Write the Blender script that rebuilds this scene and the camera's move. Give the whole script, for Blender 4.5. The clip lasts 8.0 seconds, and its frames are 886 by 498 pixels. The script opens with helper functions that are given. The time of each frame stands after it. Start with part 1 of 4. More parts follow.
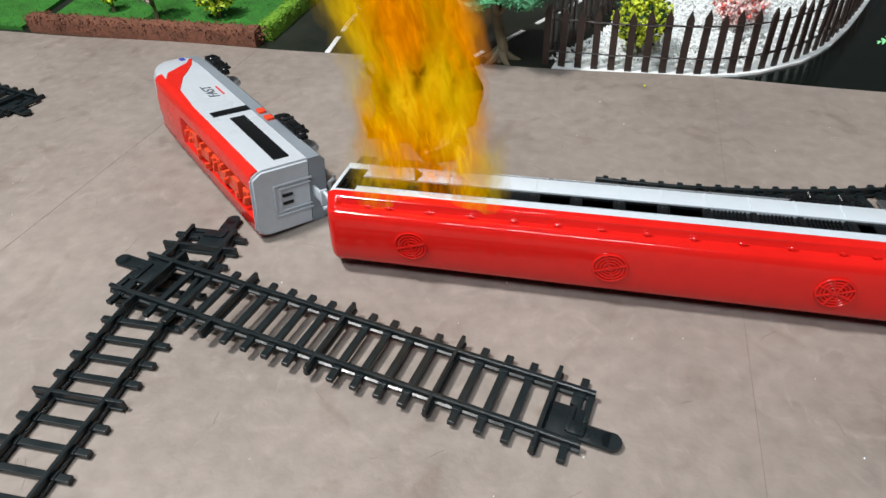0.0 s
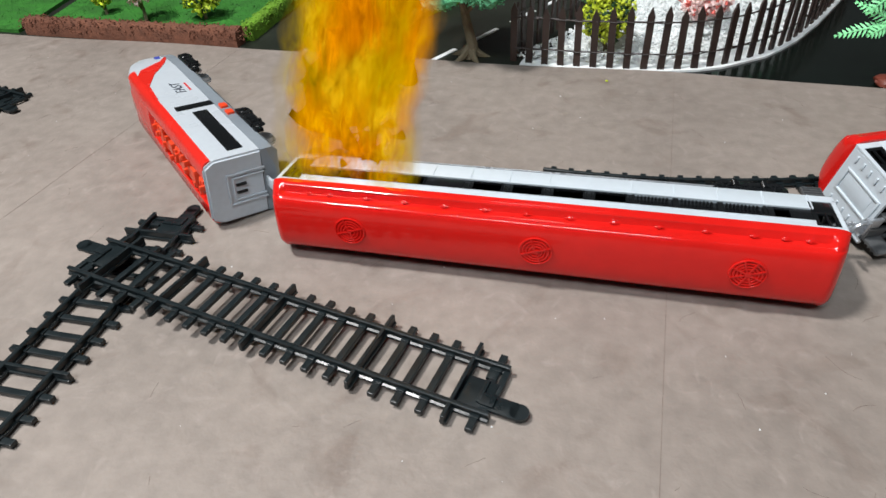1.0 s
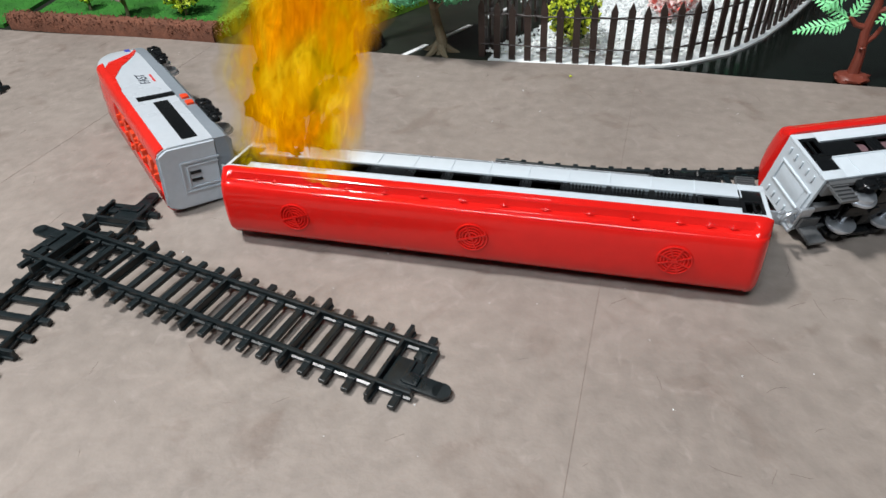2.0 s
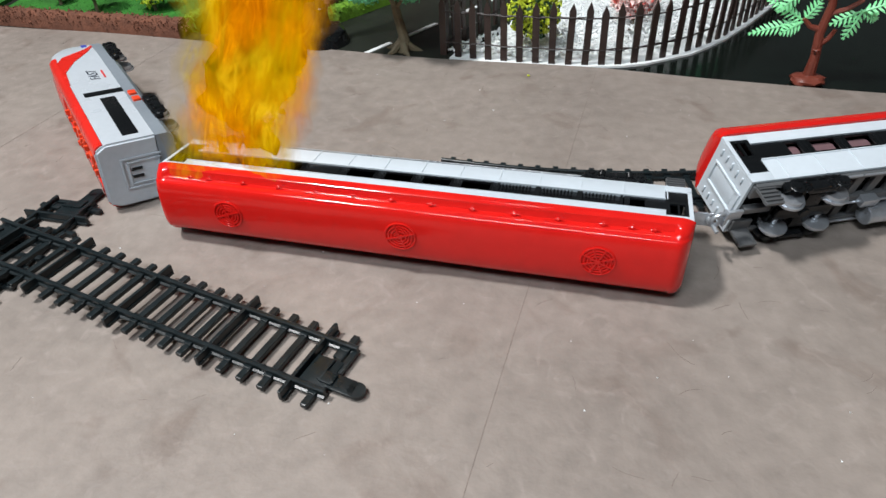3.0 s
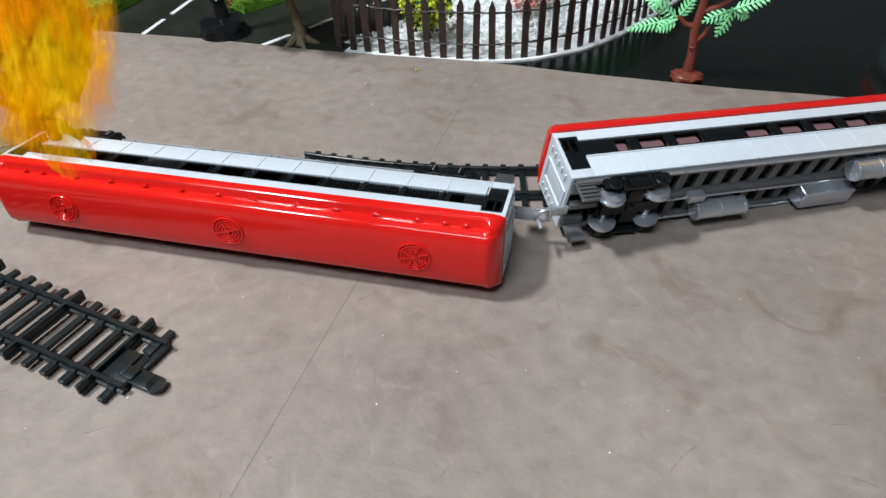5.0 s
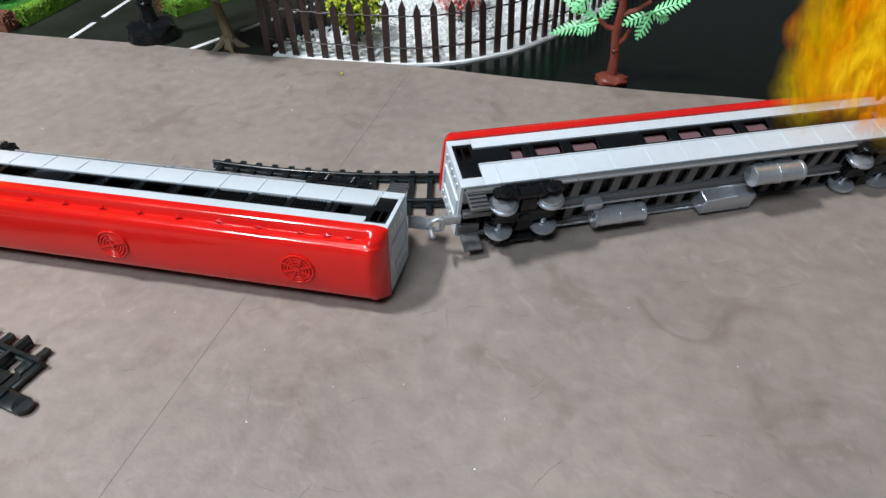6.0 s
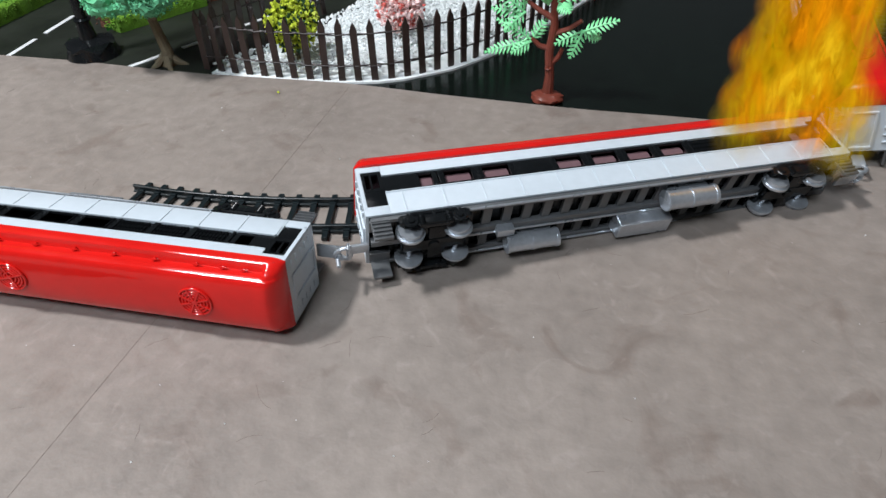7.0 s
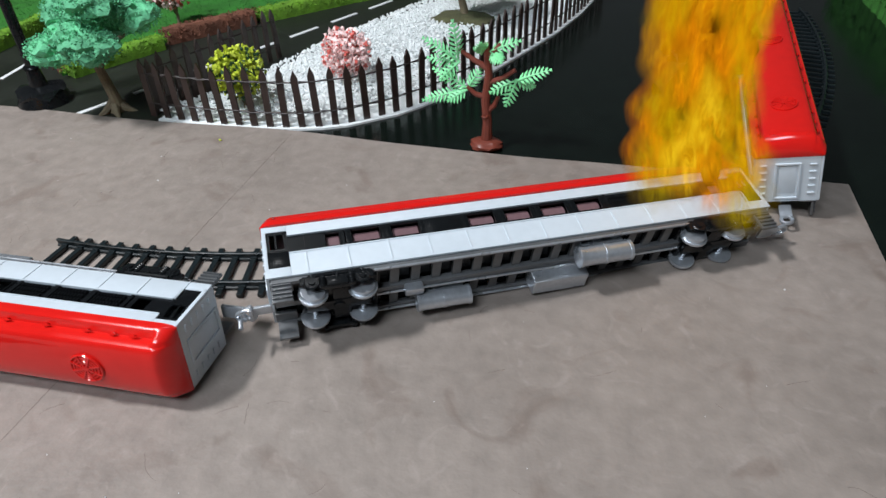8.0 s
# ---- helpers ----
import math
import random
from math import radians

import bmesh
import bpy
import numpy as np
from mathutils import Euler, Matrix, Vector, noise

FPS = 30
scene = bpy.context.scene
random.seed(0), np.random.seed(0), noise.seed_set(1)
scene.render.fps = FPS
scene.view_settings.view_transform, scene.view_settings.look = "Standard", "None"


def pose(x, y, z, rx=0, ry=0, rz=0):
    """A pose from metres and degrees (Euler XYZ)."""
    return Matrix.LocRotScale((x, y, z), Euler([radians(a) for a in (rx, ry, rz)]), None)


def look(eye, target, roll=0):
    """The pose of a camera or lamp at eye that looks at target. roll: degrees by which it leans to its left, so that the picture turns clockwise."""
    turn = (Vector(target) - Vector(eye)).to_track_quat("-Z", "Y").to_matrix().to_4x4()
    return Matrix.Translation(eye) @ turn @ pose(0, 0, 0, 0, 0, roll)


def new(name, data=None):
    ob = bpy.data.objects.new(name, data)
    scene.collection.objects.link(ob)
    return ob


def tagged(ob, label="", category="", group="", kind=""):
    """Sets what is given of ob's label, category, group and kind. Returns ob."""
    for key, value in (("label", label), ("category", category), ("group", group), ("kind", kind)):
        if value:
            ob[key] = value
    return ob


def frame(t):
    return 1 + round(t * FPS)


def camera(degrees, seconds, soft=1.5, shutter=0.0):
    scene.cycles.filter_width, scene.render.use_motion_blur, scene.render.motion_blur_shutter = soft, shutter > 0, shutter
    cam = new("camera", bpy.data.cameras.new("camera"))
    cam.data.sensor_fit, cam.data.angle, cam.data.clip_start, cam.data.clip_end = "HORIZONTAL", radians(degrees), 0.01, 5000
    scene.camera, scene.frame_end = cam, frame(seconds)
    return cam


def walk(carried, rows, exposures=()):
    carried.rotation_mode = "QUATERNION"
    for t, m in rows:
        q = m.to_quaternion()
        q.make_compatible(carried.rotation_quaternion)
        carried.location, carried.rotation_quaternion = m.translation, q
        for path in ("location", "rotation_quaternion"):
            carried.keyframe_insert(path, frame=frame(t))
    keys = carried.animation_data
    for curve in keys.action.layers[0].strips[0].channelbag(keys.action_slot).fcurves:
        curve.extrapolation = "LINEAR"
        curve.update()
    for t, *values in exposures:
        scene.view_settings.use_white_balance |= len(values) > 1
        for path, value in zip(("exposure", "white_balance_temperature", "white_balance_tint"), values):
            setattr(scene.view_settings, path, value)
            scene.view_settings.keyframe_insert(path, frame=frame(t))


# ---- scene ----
cam = camera(68.7, 8.0)
PATH = [
    (0, (0.016, 0.007, 0.197), (-0.428, 1.512, -1.043), -2.6),
    (0.5, (0.037, 0.005, 0.197), (-0.436, 1.502, -1.042), -3.2),
    (1, (0.056, 0.002, 0.197), (-0.444, 1.497, -1.033), -3.8),
    (1.5, (0.072, -0.001, 0.195), (-0.445, 1.494, -1.029), -4.0),
    (3, (0.118, 0.011, 0.193), (-0.402, 1.499, -1.038), -3.3),
    (3.5, (0.132, 0.014, 0.191), (-0.385, 1.5, -1.042), -3.1),
    (4, (0.149, 0.019, 0.191), (-0.359, 1.502, -1.051), -2.8),
    (4.5, (0.166, 0.024, 0.192), (-0.325, 1.507, -1.057), -2.4),
    (6, (0.224, 0.048, 0.194), (-0.205, 1.54, -1.067), -1.8),
    (6.5, (0.24, 0.058, 0.195), (-0.174, 1.552, -1.068), -1.7),
    (7, (0.257, 0.066, 0.2), (-0.143, 1.573, -1.054), -1.5),
    (7.5, (0.28, 0.078, 0.203), (-0.127, 1.596, -1.034), -1.7),
    (8, (0.296, 0.088, 0.21), (-0.12, 1.636, -0.985), -1.9),
]
walk(cam, [(t, look(eye, target, roll)) for t, eye, target, roll in PATH], [(0, -0.05, 6500, 10), (3.5, -0.06, 6350, 10), (8, -0.08, 6150, 10)])

# ---- light: a bright room with lamps under the ceiling ----
world = bpy.data.worlds.new("room_air")
scene.world = world
world.use_nodes = True
world.node_tree.nodes["Background"].inputs[0].default_value = (0.80, 0.90, 1.0, 1)
world.node_tree.nodes["Background"].inputs[1].default_value = 0.45


def area_lamp(name, eye, target, sx, sy, watts, colour):
    data = bpy.data.lights.new(name, "AREA")
    data.shape, data.size, data.size_y, data.energy, data.color = "RECTANGLE", sx, sy, watts, colour
    ob = new(name, data)
    ob.matrix_world = look(eye, target)
    return ob


area_lamp("ceiling_lamp", (-0.55, 0.00, 1.35), (0.0, 0.25, 0), 0.20, 0.11, 24, (1.0, 0.99, 0.97))
area_lamp("ceiling_lamp", (0.00, -0.60, 1.25), (0.05, 0.3, 0), 0.60, 0.28, 15, (0.88, 0.95, 1.0))
area_lamp("ceiling_lamp", (-0.15, 0.80, 1.65), (0.1, 0.45, 0), 0.16, 0.12, 1.2, (1.0, 0.98, 0.96))
scene.view_settings.exposure = 0.0

# ---- materials ----


def material(name, colour, rough=0.5, metal=0.0, vary=0.12, scale=40.0, bump=0.0, bump_scale=300.0, per_object=0.0, spec=0.5, fine=None):
    """A principled surface with a broad and a fine variation of its colour and a little relief."""
    mat = bpy.data.materials.new(name)
    mat.use_nodes = True
    nt = mat.node_tree
    bsdf = nt.nodes["Principled BSDF"]
    tc = nt.nodes.new("ShaderNodeTexCoord")
    n1 = nt.nodes.new("ShaderNodeTexNoise")
    n1.inputs["Scale"].default_value, n1.inputs["Detail"].default_value = scale, 6
    n2 = nt.nodes.new("ShaderNodeTexNoise")
    n2.inputs["Scale"].default_value, n2.inputs["Detail"].default_value = fine or scale * 9, 4
    for n in (n1, n2):
        nt.links.new(tc.outputs["Object"], n.inputs["Vector"])
    mix = nt.nodes.new("ShaderNodeMath")
    mix.operation = "ADD"
    nt.links.new(n1.outputs["Fac"], mix.inputs[0])
    nt.links.new(n2.outputs["Fac"], mix.inputs[1])
    ramp = nt.nodes.new("ShaderNodeMapRange")
    ramp.inputs[1].default_value, ramp.inputs[2].default_value = 0.65, 1.35
    ramp.inputs[3].default_value, ramp.inputs[4].default_value = 1 - vary, 1 + vary
    nt.links.new(mix.outputs[0], ramp.inputs[0])
    gain = ramp.outputs[0]
    if per_object:
        info = nt.nodes.new("ShaderNodeObjectInfo")
        r2 = nt.nodes.new("ShaderNodeMapRange")
        r2.inputs[3].default_value, r2.inputs[4].default_value = 1 - per_object, 1 + per_object
        nt.links.new(info.outputs["Random"], r2.inputs[0])
        mul = nt.nodes.new("ShaderNodeMath")
        mul.operation = "MULTIPLY"
        nt.links.new(gain, mul.inputs[0])
        nt.links.new(r2.outputs[0], mul.inputs[1])
        gain = mul.outputs[0]
    vm = nt.nodes.new("ShaderNodeVectorMath")
    vm.operation = "SCALE"
    vm.inputs[0].default_value = colour
    nt.links.new(gain, vm.inputs["Scale"])
    nt.links.new(vm.outputs[0], bsdf.inputs["Base Color"])
    bsdf.inputs["Roughness"].default_value = rough
    bsdf.inputs["Metallic"].default_value = metal
    bsdf.inputs["Specular IOR Level"].default_value = spec
    rr = nt.nodes.new("ShaderNodeMapRange")
    rr.inputs[1].default_value, rr.inputs[2].default_value = 0.3, 0.7
    rr.inputs[3].default_value, rr.inputs[4].default_value = max(rough - 0.06, 0.03), min(rough + 0.1, 1)
    nt.links.new(n1.outputs["Fac"], rr.inputs[0])
    nt.links.new(rr.outputs[0], bsdf.inputs["Roughness"])
    if bump:
        nb = nt.nodes.new("ShaderNodeTexNoise")
        nb.inputs["Scale"].default_value, nb.inputs["Detail"].default_value = bump_scale, 5
        nt.links.new(tc.outputs["Object"], nb.inputs["Vector"])
        b = nt.nodes.new("ShaderNodeBump")
        b.inputs["Strength"].default_value, b.inputs["Distance"].default_value = bump, 0.001
        nt.links.new(nb.outputs["Fac"], b.inputs["Height"])
        nt.links.new(b.outputs[0], bsdf.inputs["Normal"])
    return mat


RED = material("red_gloss_plastic", (0.62, 0.012, 0.009), 0.11, vary=0.06, scale=20, bump=0.02, bump_scale=60, spec=0.45)
WHITE = material("pale_grey_plastic", (0.56, 0.62, 0.67), 0.34, vary=0.05, scale=25)
GREY = material("grey_plastic", (0.43, 0.475, 0.52), 0.42, vary=0.07, scale=30)
DARKGREY = material("chassis_grey_plastic", (0.20, 0.23, 0.26), 0.45, vary=0.08, scale=30)
SILVER = material("silver_painted_plastic", (0.50, 0.53, 0.57), 0.28, metal=0.7, vary=0.12, scale=60)
DULL = material("dull_silver_plastic", (0.14, 0.145, 0.15), 0.33, metal=0.4, vary=0.12, scale=60)
BLACK = material("black_gloss_plastic", (0.007, 0.008, 0.009), 0.22, vary=0.2, scale=60, spec=0.30)
SLEEPER = material("black_track_plastic", (0.010, 0.015, 0.017), 0.30, vary=0.25, scale=80, bump=0.06, bump_scale=500, spec=0.4)
MAUVE = material("brown_inner_plastic", (0.17, 0.10, 0.11), 0.35, vary=0.15, scale=50)
ORANGE = material("orange_plastic", (0.74, 0.060, 0.018), 0.35, vary=0.08, scale=50)
LOCO_RED = material("loco_red_paint", (0.66, 0.020, 0.012), 0.24, vary=0.08, scale=30)
LOCO_WHITE = material("loco_white_paint", (0.47, 0.51, 0.55), 0.28, vary=0.05, scale=30)
BLUE = material("blue_print", (0.04, 0.06, 0.35), 0.4)
PRINT = material("dark_print", (0.05, 0.06, 0.08), 0.4)
REDPRINT = material("red_print", (0.60, 0.05, 0.05), 0.4)
TABLE = material("black_table_sheet", (0.004, 0.007, 0.0055), 0.14, vary=0.3, scale=8, bump=0.05, bump_scale=200, spec=0.3)
ROAD = material("dark_road_sheet", (0.012, 0.015, 0.010), 0.5, vary=0.3, scale=20, bump=0.1, bump_scale=400)
PAINT = material("white_road_paint", (0.75, 0.77, 0.78), 0.6, vary=0.1, scale=60)
FENCE = material("dark_brown_fence_plastic", (0.035, 0.021, 0.017), 0.5, vary=0.2, scale=80, per_object=0.15)
WIRE = material("dark_wire", (0.03, 0.022, 0.02), 0.5)
GRAVEL = material("white_pebbles", (0.84, 0.87, 0.87), 0.7, vary=0.1, scale=150, bump=0.4, bump_scale=500)
GRASS = material("bright_green_turf", (0.028, 0.165, 0.016), 0.85, vary=0.45, scale=60, bump=0.6, bump_scale=700)
HEDGE_RED = material("reddish_foam_hedge", (0.16, 0.062, 0.036), 0.9, vary=0.45, scale=120, bump=0.8, bump_scale=600)
HEDGE_GREEN = material("lime_foam_hedge", (0.14, 0.30, 0.02), 0.9, vary=0.45, scale=120, bump=0.8, bump_scale=600)
FOAM = material("teal_green_foam", (0.13, 0.46, 0.24), 0.85, vary=0.3, scale=80, per_object=0.2)
RIGHT_LEAF = material("leafy_green", (0.05, 0.20, 0.03), 0.7, vary=0.5, scale=90, bump=0.5, bump_scale=500)
LEAF_DARK = material("dark_green_leaves", (0.03, 0.10, 0.03), 0.7, vary=0.4, scale=80, per_object=0.3)
LEAF_YELLOW = material("yellow_green_leaves", (0.58, 0.68, 0.04), 0.6, vary=0.3, scale=80, per_object=0.35)
PETAL = material("pale_pink_petals", (0.90, 0.68, 0.66), 0.6, vary=0.3, scale=90, per_object=0.3)
PETAL_RED = material("coral_petals", (0.75, 0.16, 0.13), 0.6, vary=0.2, scale=90)
PALM_LEAF = material("mint_green_plastic", (0.28, 0.80, 0.38), 0.4, vary=0.12, scale=60, per_object=0.1)
PALM_TRUNK = material("red_brown_plastic", (0.17, 0.040, 0.025), 0.4, vary=0.2, scale=120)
MOSS = material("mossy_soil", (0.085, 0.085, 0.04), 0.9, vary=0.45, scale=90, bump=0.8, bump_scale=500)
BARK = material("beige_bark", (0.16, 0.13, 0.08), 0.7, vary=0.3, scale=120, bump=0.4, bump_scale=500)
WALLPAINT = material("room_wall_paint", (0.20, 0.205, 0.21), 0.8, vary=0.05, scale=3)


def sheet_material():
    """Brown leather-like craft sheet: blotches, cloudy pale wear, small scuffs, fine grain."""
    mat = material("brown_leathery_sheet", (0.257, 0.218, 0.191), 0.6, vary=0.20, scale=9, bump=0.30, bump_scale=420, fine=110)
    nt = mat.node_tree
    bsdf = nt.nodes["Principled BSDF"]
    base = bsdf.inputs["Base Color"].links[0].from_socket
    tc = nt.nodes.new("ShaderNodeTexCoord")
    warp = nt.nodes.new("ShaderNodeTexNoise")
    warp.inputs["Scale"].default_value, warp.inputs["Detail"].default_value, warp.inputs["Distortion"].default_value = 26, 8, 1.4
    nt.links.new(tc.outputs["Object"], warp.inputs["Vector"])
    mr = nt.nodes.new("ShaderNodeMapRange")
    mr.inputs[1].default_value, mr.inputs[2].default_value = 0.56, 0.72
    mr.inputs[3].default_value, mr.inputs[4].default_value = 0.0, 0.42
    nt.links.new(warp.outputs["Fac"], mr.inputs[0])
    mix = nt.nodes.new("ShaderNodeMix")
    mix.data_type = "RGBA"
    nt.links.new(mr.outputs[0], mix.inputs[0])
    nt.links.new(base, mix.inputs[6])
    mix.inputs[7].default_value = (0.13, 0.088, 0.068, 1)
    pale = nt.nodes.new("ShaderNodeTexNoise")
    pale.inputs["Scale"].default_value, pale.inputs["Detail"].default_value, pale.inputs["Distortion"].default_value = 55, 9, 2.2
    nt.links.new(tc.outputs["Object"], pale.inputs["Vector"])
    pr = nt.nodes.new("ShaderNodeMapRange")
    pr.inputs[1].default_value, pr.inputs[2].default_value = 0.58, 0.74
    pr.inputs[3].default_value, pr.inputs[4].default_value = 0.0, 0.40
    nt.links.new(pale.outputs["Fac"], pr.inputs[0])
    mix2 = nt.nodes.new("ShaderNodeMix")
    mix2.data_type = "RGBA"
    nt.links.new(pr.outputs[0], mix2.inputs[0])
    nt.links.new(mix.outputs[2], mix2.inputs[6])
    mix2.inputs[7].default_value = (0.37, 0.315, 0.285, 1)
    nt.links.new(mix2.outputs[2], bsdf.inputs["Base Color"])
    return mat


SHEET = sheet_material()


def flame_material(name, rim, low, high, alpha, seed):
    """Glowing streaks; thins out where the tongue's own thickness (body) runs out."""
    mat = bpy.data.materials.new(name)
    mat.use_nodes = True
    nt = mat.node_tree
    nt.nodes.clear()

    def node(kind, **vals):
        n = nt.nodes.new(kind)
        for k, v in vals.items():
            n.inputs[k].default_value = v
        return n

    def span(src, a, b, c, d):
        n = nt.nodes.new("ShaderNodeMapRange")
        for k, v in zip((1, 2, 3, 4), (a, b, c, d)):
            n.inputs[k].default_value = v
        nt.links.new(src, n.inputs[0])
        return n.outputs[0]

    def times(a, b):
        n = nt.nodes.new("ShaderNodeMath")
        n.operation = "MULTIPLY"
        nt.links.new(a, n.inputs[0])
        nt.links.new(b, n.inputs[1])
        return n.outputs[0]

    def blend(fac, a, b):
        n = nt.nodes.new("ShaderNodeMix")
        n.data_type = "RGBA"
        nt.links.new(fac, n.inputs[0])
        for k, v in ((6, a), (7, b)):
            if isinstance(v, tuple):
                n.inputs[k].default_value = (*v, 1)
            else:
                nt.links.new(v, n.inputs[k])
        return n.outputs[2]

    out, mix = node("ShaderNodeOutputMaterial"), node("ShaderNodeMixShader")
    clear, glow = node("ShaderNodeBsdfTransparent"), node("ShaderNodeEmission")
    tc = node("ShaderNodeTexCoord")
    mp = node("ShaderNodeMapping", Scale=(1.0, 1.0, 0.26), Location=(seed, seed * 0.7, seed * 0.4))
    nt.links.new(tc.outputs["Object"], mp.inputs["Vector"])
    fine = node("ShaderNodeTexNoise", Scale=230, Detail=6, Distortion=1.2)
    wide = node("ShaderNodeTexNoise", Scale=75, Detail=4, Distortion=0.9)
    for n in (fine, wide):
        nt.links.new(mp.outputs[0], n.inputs["Vector"])
    body = nt.nodes.new("ShaderNodeAttribute")
    body.attribute_name = "body"
    a = times(span(body.outputs["Fac"], 0.0, 0.62, 0.0, 1.0), span(wide.outputs["Fac"], 0.28, 0.58, 0.0, alpha))
    a = times(a, span(fine.outputs["Fac"], 0.34, 0.58, 0.55, 1.0))
    colour = blend(span(fine.outputs["Fac"], 0.36, 0.66, 0.0, 1.0), low, high)
    colour = blend(times(span(body.outputs["Fac"], 0.04, 0.45, 0.0, 1.0), span(wide.outputs["Fac"], 0.28, 0.55, 0.25, 1.0)), rim, colour)
    nt.links.new(colour, glow.inputs[0])
    nt.links.new(a, mix.inputs[0])
    nt.links.new(clear.outputs[0], mix.inputs[1])
    nt.links.new(glow.outputs[0], mix.inputs[2])
    nt.links.new(mix.outputs[0], out.inputs[0])
    return mat


FLAMES = [flame_material("deep_orange_flame", (0.46, 0.13, 0.0), (0.62, 0.14, 0.0), (1.0, 0.33, 0.0), 0.74, 0.3),
          flame_material("amber_flame", (0.50, 0.20, 0.0), (0.70, 0.24, 0.0), (0.98, 0.48, 0.0), 0.74, 1.1),
          flame_material("yellow_flame", (0.50, 0.27, 0.0), (0.72, 0.36, 0.0), (1.0, 0.62, 0.01), 0.70, 1.7),
          flame_material("olive_flame", (0.36, 0.22, 0.0), (0.42, 0.26, 0.0), (0.62, 0.44, 0.0), 0.45, 2.9)]

# ---- mesh helpers ----


def bm_new():
    return bmesh.new()


def add_box(bm, c, s, m=None, bevel=0.0):
    tmp = bmesh.new()
    bmesh.ops.create_cube(tmp, size=1, matrix=Matrix.Diagonal((*s, 1)))
    if bevel:
        bmesh.ops.bevel(tmp, geom=tmp.edges[:], offset=bevel, segments=2, profile=0.6, affect="EDGES")
    bmesh.ops.transform(tmp, matrix=(m or Matrix()) @ Matrix.Translation(c), verts=tmp.verts)
    merge(bm, tmp)


def merge(bm, tmp):
    me = bpy.data.meshes.new("tmp")
    tmp.to_mesh(me)
    tmp.free()
    bm.from_mesh(me)
    bpy.data.meshes.remove(me)


def add_tube(bm, p0, p1, r0, r1=None, n=14, caps=True):
    p0, p1 = Vector(p0), Vector(p1)
    d = p1 - p0
    m = Matrix.Translation((p0 + p1) / 2) @ d.to_track_quat("Z", "Y").to_matrix().to_4x4()
    bmesh.ops.create_cone(bm, cap_ends=caps, segments=n, radius1=r0, radius2=r0 if r1 is None else r1, depth=d.length, matrix=m)


def add_path(bm, pts, radii, n=8):
    """A bent round bar through points."""
    pts = [Vector(p) for p in pts]
    rings = []
    side = None
    for i, p in enumerate(pts):
        d = (pts[min(i + 1, len(pts) - 1)] - pts[max(i - 1, 0)]).normalized()
        if side is None:
            side = d.orthogonal()
        side = (side - d * side.dot(d)).normalized()
        other = d.cross(side)
        r = radii[i] if isinstance(radii, (list, tuple)) else radii
        rings.append([bm.verts.new(p + side * (r * math.cos(a)) + other * (r * math.sin(a))) for a in (2 * math.pi * k / n for k in range(n))])
    for a, b in zip(rings, rings[1:]):
        for k in range(n):
            bm.faces.new((a[k], a[(k + 1) % n], b[(k + 1) % n], b[k]))
    bm.faces.new(rings[0][::-1])
    bm.faces.new(rings[-1])


def add_loft(bm, sections, closed=True, caps=True):
    """Skin over rings of equal length."""
    rings = [[bm.verts.new(p) for p in sec] for sec in sections]
    n = len(rings[0])
    for a, b in zip(rings, rings[1:]):
        for k in range(n if closed else n - 1):
            bm.faces.new((a[k], a[(k + 1) % n], b[(k + 1) % n], b[k]))
    if caps:
        bm.faces.new(rings[0][::-1])
        bm.faces.new(rings[-1])


def add_prism(bm, poly, z0, z1, m=None):
    """An outline in x, y drawn up from z0 to z1."""
    tmp = bmesh.new()
    add_loft(tmp, [[(x, y, z0) for x, y in poly], [(x, y, z1) for x, y in poly]])
    if m:
        bmesh.ops.transform(tmp, matrix=m, verts=tmp.verts)
    merge(bm, tmp)


def add_ring(bm, c, big, small, n=28, k=6):
    vs = []
    for i in range(n):
        a = 2 * math.pi * i / n
        vs.append([bm.verts.new((c[0] + (big + small * math.cos(b)) * math.cos(a), c[1] + (big + small * math.cos(b)) * math.sin(a), c[2] + small * math.sin(b))) for b in (2 * math.pi * j / k for j in range(k))])
    for i in range(n):
        for j in range(k):
            bm.faces.new((vs[i][j], vs[(i + 1) % n][j], vs[(i + 1) % n][(j + 1) % k], vs[i][(j + 1) % k]))


def add_ball(bm, c, s, m=None, sub=1, rough=0.0, seed=0.0):
    tmp = bmesh.new()
    bmesh.ops.create_icosphere(tmp, subdivisions=sub, radius=1)
    for v in tmp.verts:
        k = 1 + rough * noise.noise(v.co * 2.1 + Vector((seed, seed * 1.7, -seed)))
        v.co = Vector((v.co.x * s[0] * k, v.co.y * s[1] * k, v.co.z * s[2] * k))
    bmesh.ops.transform(tmp, matrix=Matrix.Translation(c) @ (m or Matrix()), verts=tmp.verts)
    merge(bm, tmp)


def mesh_of(name, bm, mat, smooth=False, angle=35):
    bmesh.ops.recalc_face_normals(bm, faces=bm.faces[:])
    me = bpy.data.meshes.new(name)
    if smooth:
        for f in bm.faces:
            f.smooth = True
        lim = radians(angle)
        for e in bm.edges:
            if len(e.link_faces) == 2 and e.calc_face_angle(0) > lim:
                e.smooth = False
    bm.to_mesh(me)
    bm.free()
    me.materials.append(mat)
    return me


def part(name, bm, mat, parent=None, label="", smooth=True, at=None):
    """Links a bmesh as one mesh object under a thing or a part."""
    ob = new(name, mesh_of(name, bm, mat, smooth))
    if parent:
        ob.parent = parent
    if at:
        ob.matrix_local = at
    return tagged(ob, label)


